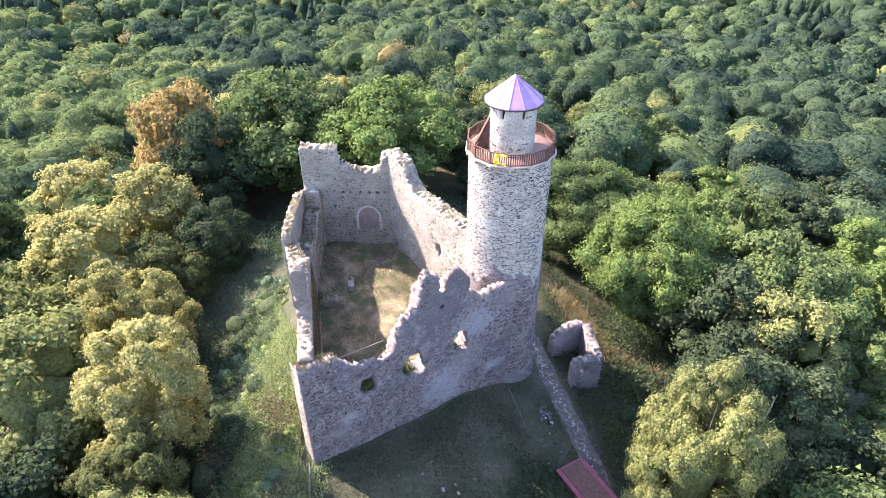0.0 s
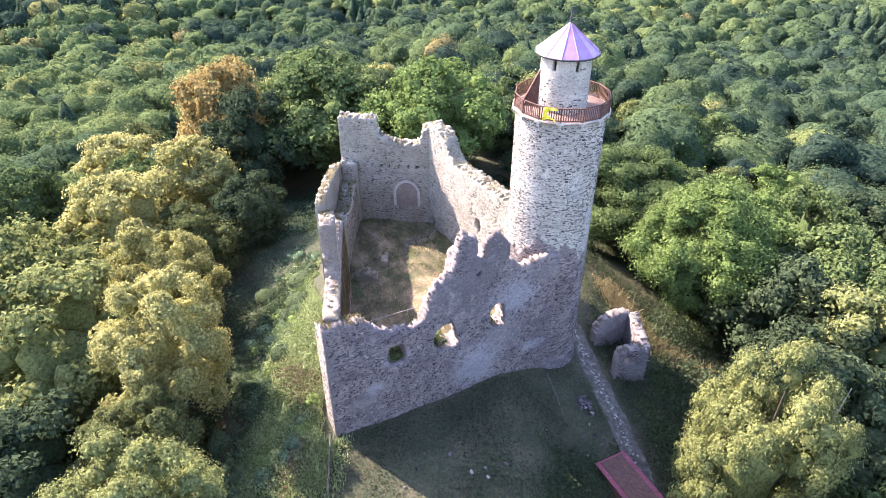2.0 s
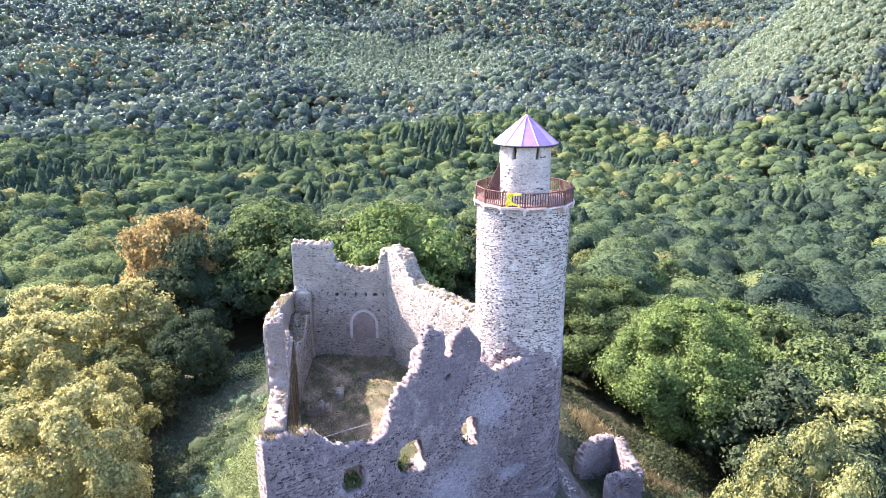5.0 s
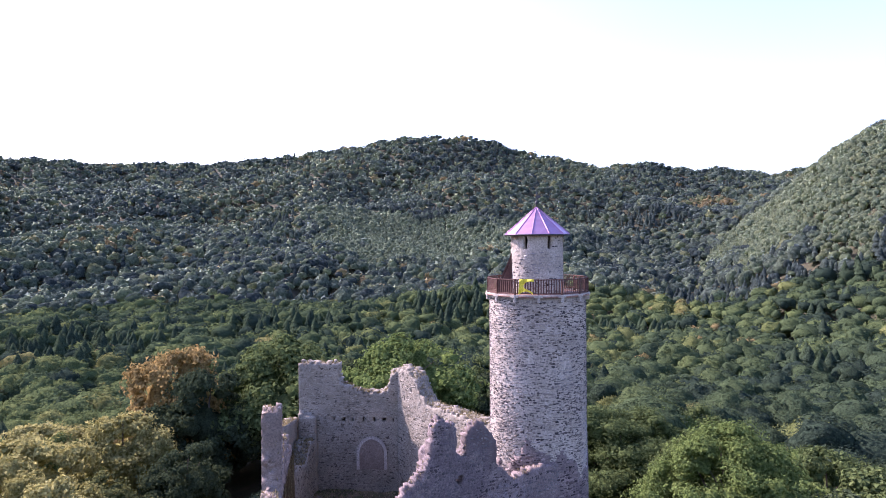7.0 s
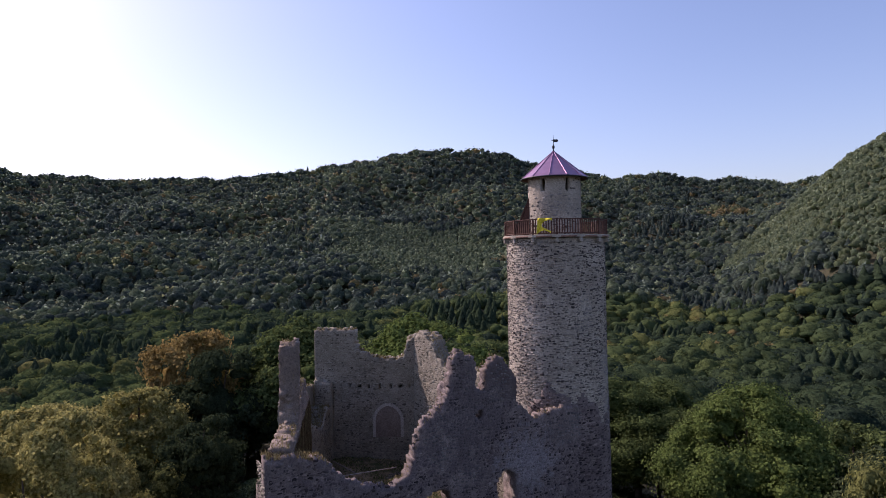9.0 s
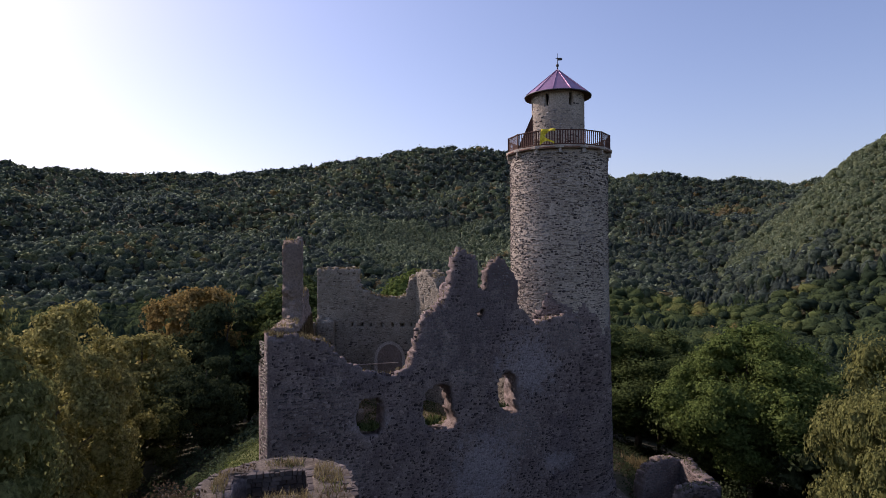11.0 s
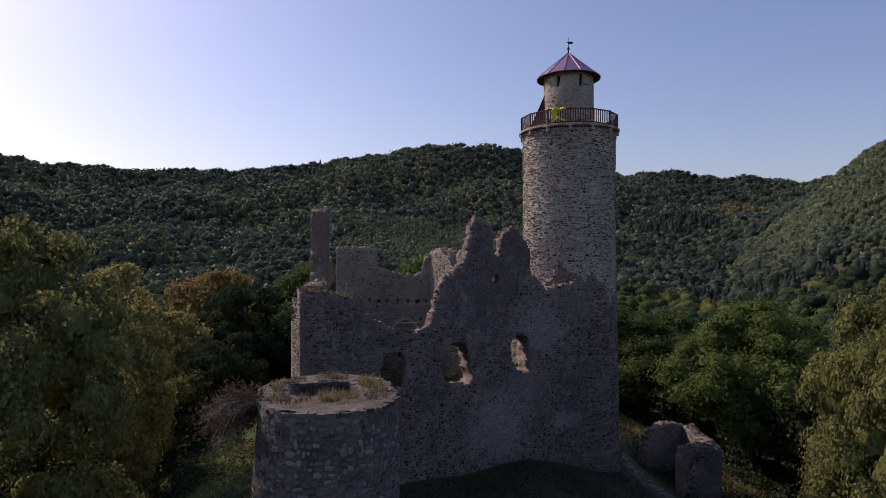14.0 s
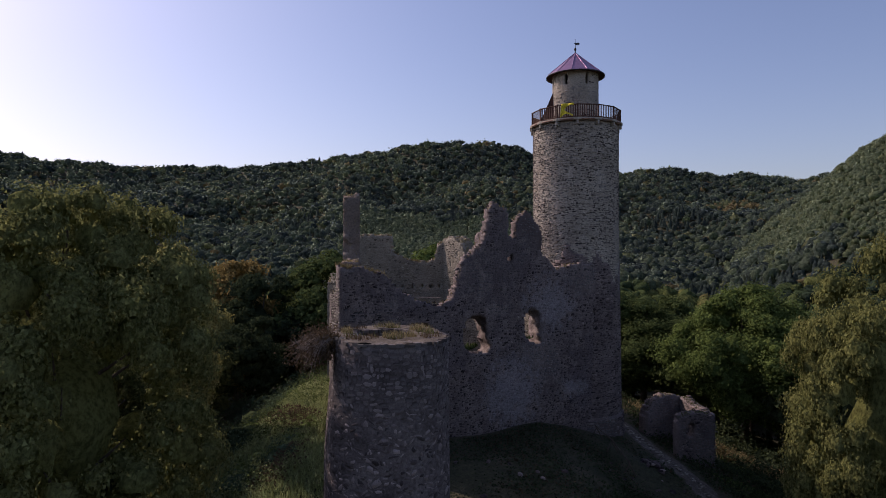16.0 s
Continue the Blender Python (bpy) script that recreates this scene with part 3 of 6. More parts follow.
def wall(name, label, p, q, top, thick, z0, holes=(), mats=None, cover=0.9, back_stones=True, seed=1, piece=None, jag=0.07, low=None, begin=0.0, ledge=None, size=None):
    """One ragged rubble wall with its stones; holes are keep-out tests on (s, z)."""
    mortar, stone = mats
    at, length = straight(p, q)
    zmax = max(top(np.linspace(0, length, 200))) + 0.6

    def solid(s, z):
        return (z < top(s) + edge_noise(s, jag)) & (s >= begin) & (s <= length)

    def keep(s, z):
        k = solid(s, z)
        for hole in holes:
            k &= ~hole(s, z)
        return k

    def firm(s, z):
        return keep(s, z) & solid(s, z + 0.2)

    ob = tagged(new(name, ragged_body(name, at, begin, length, z0, zmax, solid, thick, mortar, layers=max(3, int(thick / 0.4)), crumble=0.22, ledge=ledge, holes=holes, splay=0.22 if ledge else 0.0, cell=0.16 if ledge else 0.22)), label, "wall", kind="structure")
    crest_stones("crest_rubble", at, (begin, length), top, ledge[0] if ledge else thick, int(length * 5), stone, ob, seed + 70)
    low = z0 if low is None else low
    rows = rubble(begin, length, low, zmax, firm, cover=cover, seed=seed, **(size or {}))
    if piece:
        pick = piece(rows[:, 0], rows[:, 1])
        chosen = rows[pick][:300]
        rest = np.concatenate([rows[~pick], rows[pick][300:]])
        PIECES.append((ob, at, chosen))
        rows = rest
    tagged(part("stonework", stones_mesh("stonework", at, rows, stone, seed), ob), kind="stuff")
    if back_stones:
        rows = rubble(begin, length, low, zmax, firm, cover=cover, seed=seed + 50)
        tagged(part("inner_stonework", stones_mesh("inner_stonework", at, rows, stone, seed + 9, thick), ob), kind="stuff")
    return ob, at, length


PIECES = []


def oval(s0, z0, ws, wz, p=2.0):
    return lambda s, z: (np.abs((s - s0) / ws) ** p + np.abs((z - z0) / wz) ** p) < 1


def arch_hole(s0, s1, z0, z1):
    mid, half = (s0 + s1) / 2, (s1 - s0) / 2
    return lambda s, z: (np.abs(s - mid) < half) & (z > z0) & (z < z1 - 0.6 * half * (np.abs(s - mid) / half) ** 2)


# front wall: from the near left corner to the tower
FRONT_A, FRONT_B = (-11.21, 33.25), (7.85, 45.7)
front_top = profile([(0, 3.6), (1.6, 3.4), (3.45, 3.0), (3.8, 2.6), (4.2, 2.2), (5.4, 1.3), (7.5, 0.8), (8.5, 1.1), (9.1, 2.9), (9.4, 3.8), (10.1, 4.3), (10.8, 4.9), (11.2, 5.6), (11.42, 6.1), (11.5, 7.5), (11.75, 7.8), (12.2, 8.1), (12.55, 7.75), (12.9, 7.8), (13.1, 7.35), (13.15, 5.6), (13.5, 5.35), (13.9, 5.5), (13.97, 6.6), (14.3, 7.1), (14.75, 7.5), (15.2, 7.3), (15.55, 6.85), (15.9, 6.4), (16.2, 5.9), (16.3, 4.3), (16.9, 3.9), (17.7, 3.1), (18.8, 3.4), (20.2, 3.5), (24, 3.3)])
wall_front, front_at, front_len = wall("wall_front", "tall ruined grey rubble wall with broken crest and three window holes", FRONT_A, FRONT_B, front_top, 2.0, -13.5,
    [oval(6.05, -1.35, 0.85, 1.08, 2.6), oval(10.4, -1.35, 1.05, 1.35, 2.6), oval(11.2, -2.2, 0.45, 0.6), oval(15.42, -0.98, 0.76, 1.24, 3), oval(15.8, -2.1, 0.4, 0.4), oval(13.45, 4.0, 0.22, 0.28)],
    (mat_mortar, mat_stone_grey), 0.9, False, seed=3, begin=0.35, ledge=(0.75, 1.9), piece=lambda s, z: (s < 4.6) & (z > -2.4), low=-12.5, size={"course": (0.11, 0.23), "width": (0.11, 0.33)})
end_at = lambda s, z, t: front_at(0.35 + t, z, 2.0 - s)
rows = rubble(0.0, 2.0, -9, 4.2, lambda s, z: (s > 0.02) & (s < 1.98) & (z < 3.2), cover=0.9, seed=8)
tagged(part("stonework", stones_mesh("stonework", end_at, rows, mat_stone_warm, 8), wall_front), kind="stuff")
tufts("crest_grass", front_at, (0.4, 4), front_top, 1.3, 500, 0.4, parent=wall_front)
tufts("crest_grass", front_at, (5, 20), front_top, 1.1, 300, 0.25, parent=wall_front)

for s0, s1, sill in ((5.55, 6.6, -2.3), (9.3, 10.6, -2.5), (14.85, 15.6, -2.1)):
    g = np.random.default_rng(int(s0 * 10))
    k = 260 if s0 < 14 else 60
    d = g.uniform(0.25, 1.9, k)
    s = g.uniform(s0, s1, k) + 0.22 * d
    blades("sill_grass", front_at(s, sill - 0.125 * d + 0.12 + 0.55 * np.abs(s - 0.22 * d - (s0 + s1) / 2) ** 2, d), 0.3, "green", wall_front, 0.07)

# left wall, near part with its standing stub, and the far low part
lt = profile([(0, 3.9), (4, 3.7), (6.4, 3.8), (6.55, 8.3), (6.9, 8.7), (7.6, 8.6), (7.75, 4.3), (9, 4.6), (11.2, 5.3), (12.3, 5.4), (13.3, 4.2), (14.6, 3.7), (15.4, 3.2), (16.2, 1.6)])
wall_left, left_at, left_len = wall("wall_left", "thin grey rubble side wall with one tall standing stub", (-14.1, 49.0), (-11.1, 34.5),
    lambda s: lt(16.04 - s), 1.15, -12, (), (mat_mortar_brown, mat_stone_brown), 0.85, seed=11)
tufts("crest_grass", left_at, (0.5, 15), lambda s: lt(16.04 - s), 1.15, 500, 0.3, parent=wall_left)


def creeper(at, s_range, top, depth, n, parent, mat, seed):
    """Dry hanging stems over a wall face."""
    g = np.random.default_rng(seed)
    s = g.uniform(*s_range, n)
    z = np.minimum(top(s), 3.8) - g.uniform(0.2, 4.0, n)
    drop = g.uniform(1.5, 5.0, n)
    w = g.uniform(0.02, 0.06, n)
    lean = g.normal(0, 0.12, n)
    V = np.stack([at(s - w, z, depth + 0.09), at(s + w, z, depth + 0.13), at(s + lean, np.maximum(z - drop, -6.6), depth + 0.1 + g.uniform(0, 0.1, n))], 1).reshape(-1, 3)
    tagged(part("dry_creeper", raw_mesh("dry_creeper", V, np.arange(3 * n).reshape(-1, 3), MAT_LEAF[mat]), parent), kind="stuff")


creeper(left_at, (0.3, 14.5), lambda s: lt(16.04 - s), 1.16, 800, wall_left, "brown", 17)
creeper(left_at, (0.3, 14.5), lambda s: lt(16.04 - s), 1.16, 500, wall_left, "straw", 18)
lt2 = profile([(0, 1.5), (0.8, 1.8), (5, 1.6), (8, 1.2), (11, 0.6)])
wall_left_far, lf_at, lf_len = wall("wall_left_far", "low overgrown remnant of the rubble side wall", (-18.0, 65.4), (-17.2, 54.6),
    lambda s: lt2(10.8 - s), 1.0, -14, (), (mat_mortar_warm, mat_stone_warm), 0.85, False, seed=12)
tufts("crest_grass", lf_at, (0, 10.8), lambda s: lt2(10.8 - s), 1.0, 900, 0.4, parent=wall_left_far)
lc_top = lambda s: -1.6 + 0.5 * np.sin(s * 0.9)
wall_left_core, lc_at, lc_len = wall("wall_left_core", "turf-topped rubble core behind the side wall", (-16.9, 65.2), (-16.15, 54.6),
    lc_top, 1.7, -14, (), (mat_mortar_warm, mat_stone_warm), 0.85, seed=14)
tufts("crest_grass", lc_at, (0, 10.5), lc_top, 1.7, 1300, 0.45, parent=wall_left_core)
lt3 = profile([(0, 0.6), (2, 0.4), (4.4, 0.8), (6.2, 1.4)])
wall_left_gap, lg_at, lg_len = wall("wall_left_gap", "broken-down stretch of rubble side wall with dry grass", (-17.0, 54.6), (-14.3, 49.1),
    lt3, 1.5, -14, (), (mat_mortar_warm, mat_stone_warm), 0.85, seed=13)
tufts("crest_grass", lg_at, (0, 6), lt3, 1.5, 900, 0.45, parent=wall_left_gap)

# back wall with the blind pointed arch and the tall corner pier
bt = profile([(0, 6.35), (4.2, 6.4), (4.35, 4.5), (5.2, 4.0), (6, 3.6), (8.4, 3.3), (9.2, 3.7), (9.7, 5.4), (11.3, 6.0)])
wall_back, back_at, back_len = wall("wall_back", "tall rubble end wall with a blind pointed arch", (-16.9, 65.6), (-5.6, 65.4),
    bt, 1.5, -13, [oval(3.6 + k * 1.05, 0.62, 0.15, 0.18) for k in range(7)], (mat_mortar_warm, mat_stone_warm), 0.85, False, seed=21, low=-8)
tufts("crest_grass", back_at, (0, 11), bt, 1.5, 700, 0.3, parent=wall_back)
pil_top = profile([(0, 1.4), (1.7, 1.0)])
wall_pilaster, pil_at, pil_len = wall("wall_pilaster", "shallow rubble pilaster in the corner of the courtyard", (-16.8, 64.9), (-15.0, 64.85),
    pil_top, 0.75, -13, (), (mat_mortar_warm, mat_stone_warm), 0.85, False, 22, low=-8)
# right wall, falling from the corner peak to the tower
rt = profile([(0, 6.0), (2.2, 6.1), (3.4, 5.6), (4.6, 4.2), (5.8, 3.5), (7.5, 3.5), (10, 3.7), (17, 4.0)])
wall_right, right_at, right_len = wall("wall_right", "sunlit rubble wall stepping down towards the round tower", (-6.6, 65.4), (2.7, 51.6),
    rt, 1.6, -14, [arch_hole(0.5, 1.5, -8, -5.4), oval(10.9, -1.3, 0.6, 0.75)] + [oval(a, z, 0.13, 0.15) for a, z in ((1.6, 3.2), (2.4, 1.5), (3.0, 4.3), (3.9, 2.6), (7.5, 1.5), (9.0, 0.8))], (mat_mortar_warm, mat_stone_warm), 0.85, False, seed=31, low=-8)
tufts("crest_grass", right_at, (0, 16), rt, 1.6, 1100, 0.35, parent=wall_right)

# ---------------------------------------------------------------- courtyard
def yard_z(x, y):
    return -6.75 + 0.28 * np.sin(x * 0.7 + 1) * np.cos(y * 0.45) + 0.45 * np.exp(-((x + 6.5) ** 2 + (y - 54) ** 2) / 14) + 0.06 * np.sin(x * 3.1 + y * 2.3)


def sheet(name, corners, n, mat, height):
    u, v = np.meshgrid(np.linspace(0, 1, n), np.linspace(0, 1, n), indexing="ij")
    c = [np.array(k, float) for k in corners]
    P = ((1 - u) * (1 - v))[..., None] * c[0] + (u * (1 - v))[..., None] * c[1] + (u * v)[..., None] * c[2] + ((1 - u) * v)[..., None] * c[3]
    V = np.concatenate([P, height(P[..., 0], P[..., 1])[..., None]], -1).reshape(-1, 3)
    i, j = np.meshgrid(np.arange(n - 1), np.arange(n - 1), indexing="ij")
    F = np.stack([i * n + j, (i + 1) * n + j, (i + 1) * n + j + 1, i * n + j + 1], -1).reshape(-1, 4)
    return raw_mesh(name, V, F, mat, smooth=True)


YARD = [(-11.0, 35.6), (5.0, 46.6), (-5.6, 65.6), (-16.0, 65.6)]
tagged(new("courtyard_ground", sheet("courtyard_ground", YARD, 60, mat_yard, yard_z)), "sunlit worn courtyard ground of dry grass and bare earth", "ground", kind="structure")


def yard_path():
    """Bare trodden line from the low doorway to the middle of the yard."""
    u = np.linspace(0, 1, 24)
    x = np.interp(u, [0, 0.3, 0.6, 0.85, 1], [-5.5, -6.9, -8.4, -9.0, -8.6])
    y = np.interp(u, [0, 0.3, 0.6, 0.85, 1], [63.9, 63.0, 61.4, 59.3, 58.0])
    dx, dy = np.gradient(x), np.gradient(y)
    k = np.hypot(dx, dy)
    V = []
    for e in (-0.42, -0.2, 0.2, 0.42):
        w = e * (1 + 0.2 * np.sin(u * 23 + e * 5))
        X, Y = x + dy / k * w, y - dx / k * w
        V.append(np.stack([X, Y, yard_z(X, Y) + (0.03 if abs(e) < 0.3 else -0.01)], 1))
    V = np.stack(V, 1).reshape(-1, 3)
    F = [(i * 4 + j, i * 4 + j + 1, i * 4 + j + 5, i * 4 + j + 4) for i in range(23) for j in range(3)]
    tagged(new("footpath", raw_mesh("footpath", V, F, mat_path, smooth=True)), "bare trodden footpath across the courtyard grass", "path", kind="structure")


yard_path()


def low_wall(p, q, top, thick, label):
    at, length = straight(p, q)
    keep = lambda s, z: z < top + edge_noise(s * 1.3, 0.12)
    ob = tagged(new("foundation_wall", ragged_body("foundation_wall", at, 0, length, -8, top + 0.4, keep, thick, mat_mortar_warm, layers=2, crumble=0.3)), label, "wall")
    tagged(part("stonework", stones_mesh("stonework", at, rubble(0, length, -7.2, top + 0.3, keep, seed=5), mat_stone_warm), ob), kind="stuff")
    blades("top_grass", at(rng.uniform(0, length, 150), np.full(150, top), rng.uniform(0, thick, 150)), 0.25, "straw", ob)


low_wall((-13.4, 53.0), (-11.0, 52.8), -5.9, 0.8, "low rubble foundation wall in the courtyard")
low_wall((-11.2, 57.8), (-10.9, 55.5), -6.1, 0.7, "low rubble foundation strip in the courtyard")


def arch_frame():
    """Pointed arch of dressed stone on the end wall, with its plastered field."""
    ob = tagged(new("blind_arch"), "pale dressed pointed arch, walled up, in the end wall", "arch")
    ob.matrix_world = pose(-9.3, 65.42, -4.5, 0, 0, -1)
    pts = []
    half, spring, rise = 1.28, 1.75, 1.4
    for k in range(9):
        pts.append((-half, spring * k / 8))
    for k in range(1, 9):
        a = k / 8
        pts.append((-half * (1 - a ** 1.7), spring + rise * (1 - (1 - a) ** 1.6)))
    left = pts
    right = [(-x, z) for x, z in left[::-1]][1:]
    line = left + right
    voussoirs = []
    for i in range(len(line) - 1):
        (x0, z0), (x1, z1) = line[i], line[i + 1]
        d = Vector((x1 - x0, 0, z1 - z0)).normalized()
        nrm = Vector((-d.z, 0, d.x)) * 0.3
        bm = bmesh.new()
        q = [Vector((x0, 0, z0)), Vector((x1, 0, z1)), Vector((x1, 0, z1)) + nrm, Vector((x0, 0, z0)) + nrm]
        vs = [bm.verts.new(p + Vector((0, y, 0))) for y in (-0.12, 0.05) for p in q]
        for f in ((0, 1, 2, 3), (7, 6, 5, 4), (0, 4, 5, 1), (1, 5, 6, 2), (2, 6, 7, 3), (3, 7, 4, 0)):
            bm.faces.new([vs[k] for k in f])
        bmesh.ops.recalc_face_normals(bm, faces=bm.faces[:])
        part("voussoir", bm_mesh("voussoir", bm, mat_plaster), ob)
    bm = bmesh.new()
    bm.faces.new([bm.verts.new((x, -0.06, z)) for x, z in line])
    part("infill", bm_mesh("infill", bm, mat_mortar_brown), ob)


arch_frame()

beam = tagged(new("beam"), "pale weathered beam lying across the courtyard corner", "beam")
beam.matrix_world = pose(-14.3, 62.3, -6.2)
part("timber", tube_mesh("timber", [([(0, 0, 0.2), (1.4, -1.0, -0.05), (2.8, -2.1, -0.32)], [0.07, 0.06, 0.05])], mat_deadwood, 7), beam)
pole = tagged(new("rail_pole"), "pale wooden rail across the gap in the wall", "rail")
p0, p1 = front_at(np.array([4.3, 8.6]), np.array([1.35, 1.2]), np.array([1.85, 1.85]))
pole.matrix_world = Matrix.Translation(Vector(p0))
part("bar", tube_mesh("bar", [([(0, 0, 0), tuple(p1 - p0)], [0.035, 0.03])], mat_deadwood, 8), pole)

# ---------------------------------------------------------------- round tower
TX, TY, TR, TTOP = 5.8, 48.5, 3.55, 14.95
tower = tagged(new("round_tower"), "tall round tower of pale rubble with a wooden gallery", "tower")
tower.matrix_world = pose(TX, TY, -12.0)
shaft_at = round_face(0, 0, TR, 0.012, 18.0)
prof = [(TR + 0.012 * max(0, 18 - z) - 0.02, z) for z in np.linspace(12.0, 26.95, 40)]
prof += [(1.0, 26.96)]
shaft = part("shaft", lathe("shaft", prof, mat_mortar_pale, 72, True, 0.006), tower, "pale lime mortar shaft with dark stones showing")
girth = 2 * math.pi * TR
rows = rubble(0, girth, 13.5, 26.75, lambda s, z: z < 26.9, cover=0.8, seed=41, width=(0.11, 0.36), course=(0.095, 0.19))
tagged(part("stonework", stones_mesh("stonework", shaft_at, rows, mat_stone_pale, 42), shaft), kind="stuff")
def low_edge(s, z):
    return z < 15.6 + 0.9 * np.sin(s * 0.8 + 1) + 0.5 * np.sin(s * 2.1) + 0.3 * np.sin(s * 5.3)


lower_at = round_face(0, 0, TR + 0.03, 0.012, 18.0)
lower = part("lower_shaft", ragged_body("lower_shaft", lower_at, 0, 2 * math.pi * (TR + 0.03), -2.5, 17.6, low_edge, 0.3, mat_mortar, 0.25, 0.02), tower, "dark weathered rubble foot of the shaft")
rows = rubble(0, girth, -1.0, 17.5, low_edge, cover=0.8, seed=47)
tagged(part("stonework", stones_mesh("stonework", lower_at, rows, mat_stone_grey, 48), lower), kind="stuff")
# battered foot
foot_at = round_face(0, 0, TR + 0.35, 0.03, 4.0)
foot = part("battered_foot", lathe("battered_foot", [(TR + 0.32 + 0.03 * max(0, 4 - z), z) for z in np.linspace(-2.5, 3.2, 14)] + [(TR, 3.6)], mat_mortar, 64, True, 0.01), tower)
rows = rubble(0, 2 * math.pi * (TR + 0.35), -2.0, 3.2, lambda s, z: z < 3.3, cover=0.85, seed=43)
tagged(part("stonework", stones_mesh("stonework", foot_at, rows, mat_stone_grey, 44), foot), kind="stuff")

# gallery
DECK = 27.1
deck = part("gallery_deck", lathe("gallery_deck", [(1.5, DECK - 0.1), (TR + 0.3, DECK - 0.1), (TR + 0.3, DECK), (1.5, DECK)], mat_deck, 28, False), tower, "weathered plank deck")
corbel_me = box_mesh("corbel", (0.5, 0.2, 0.34), mat_plaster, 0.03)
NP = 14
RR = TR + 0.16
post_me = box_mesh("post", (0.11, 0.11, 1.18), mat_wood, 0.01)
bal_me = box_mesh("baluster", (0.028, 0.075, 0.92), mat_wood)
seg = 2 * RR * math.sin(math.pi / NP)
rail_me = box_mesh("handrail", (0.1, seg, 0.07), mat_wood, 0.01)
low_me = box_mesh("bottom_rail", (0.06, seg, 0.08), mat_wood, 0.01)
rim_me = box_mesh("edge_beam", (0.12, seg + 0.08, 0.2), mat_mortar_pale, 0.01)
for k in range(NP):
    a0 = 2 * math.pi * (k + 0.3) / NP
    turn = Matrix.Rotation(a0, 4, "Z")
    mid = Matrix.Rotation(a0 + math.pi / NP, 4, "Z")
    inr = RR * math.cos(math.pi / NP)
    part("corbel", corbel_me, tower, at=turn @ pose(TR + 0.02, 0, DECK - 0.28))
    part("post", post_me, tower, at=turn @ pose(RR, 0, DECK + 0.59))
    part("handrail", rail_me, tower, at=mid @ pose(inr, 0, DECK + 1.13))
    part("bottom_rail", low_me, tower, at=mid @ pose(inr, 0, DECK + 0.17))
    part("edge_beam", rim_me, tower, at=mid @ pose(inr + 0.12, 0, DECK - 0.02))
    for j in range(1, 9):
        part("baluster", bal_me, tower, at=mid @ pose(inr, (j / 9 - 0.5) * seg, DECK + 0.65))

# lantern with slit windows
LR = 1.92
lan_at = round_face(0, 0, LR)
slots = [math.radians(-120.5 + 360 / 7 * k) % (2 * math.pi) for k in range(7)]
def lan_keep(s, z):
    th = s / LR
    k = z < 31.55
    for c in slots:
        k = k & ~((np.abs(th - c) * LR < 0.15) & (z > 30.35) & (z < 31.25))
    return k
lantern = part("lantern_room", ragged_body("lantern_room", lan_at, 0, 2 * math.pi * LR, DECK - 0.05, 31.55, lan_keep, 0.45, mat_mortar_pale, 0.15, 0.012), tower, "small round plastered rubble top room with slit windows")
rows = rubble(0, 2 * math.pi * LR, DECK, 31.4, lan_keep, cover=0.5, seed=45, width=(0.14, 0.4), course=(0.12, 0.2))
rows = rows[(rows[:, 1] < 29.6) | (np.random.default_rng(3).random(len(rows)) < 0.35)]
tagged(part("stonework", stones_mesh("stonework", lan_at, rows, mat_stone_pale, 46), lantern), kind="stuff")
part("lintel", lathe("lintel", [(1.3, 31.5), (1.98, 31.5), (1.98, 31.58), (1.3, 31.58)], mat_wood, 32, False), lantern)

# conical sheet roof in twelve panels
EAVE, APEX, ER, NS = 31.42, 33.4, 2.42, 12
bm = bmesh.new()
h = math.pi / NS
p = [(ER * math.cos(-h), ER * math.sin(-h), EAVE), (ER * math.cos(h), ER * math.sin(h), EAVE), (0.06 * math.cos(h), 0.06 * math.sin(h), APEX), (0.06 * math.cos(-h), 0.06 * math.sin(-h), APEX)]
vs = [bm.verts.new(q) for q in p] + [bm.verts.new((q[0], q[1], q[2] - 0.05)) for q in p]
for f in ((0, 1, 2, 3), (7, 6, 5, 4), (0, 4, 5, 1)):
    bm.faces.new([vs[i] for i in f])
panel_me = bm_mesh("roof_panel", bm, mat_roof)
rib_me = tube_mesh("standing_seam", [([(ER + 0.01, 0, EAVE + 0.01), (0.05, 0, APEX + 0.03)], [0.03, 0.025])], mat_roof, 6)
roof = part("roof", lathe("roof", [(ER - 0.02, EAVE - 0.06), (ER + 0.04, EAVE - 0.12), (ER + 0.04, EAVE - 0.02), (ER - 0.02, EAVE - 0.02)], mat_iron, 24, False), tower, "violet-brown sheet-metal cone roof with standing seams")
for k in range(NS):
    part("roof_panel", panel_me, roof, at=Matrix.Rotation(2 * h * k, 4, "Z"))
    part("standing_seam", rib_me, roof, at=Matrix.Rotation(2 * h * k + h, 4, "Z"))
part("soffit", lathe("soffit", [(1.5, EAVE + 0.08), (ER - 0.03, EAVE - 0.04), (ER - 0.03, EAVE - 0.07), (1.5, EAVE + 0.04)], mat_wood, 24, False), roof)
finial = part("finial", tube_mesh("finial", [([(0, 0, APEX - 0.15), (0, 0, APEX + 0.2), (0, 0, APEX + 0.3), (0, 0, APEX + 0.42), (0, 0, APEX + 0.5), (0, 0, APEX + 1.25)], [0.1, 0.04, 0.1, 0.1, 0.03, 0.012])], mat_iron, 8), tower)
bm = bmesh.new()
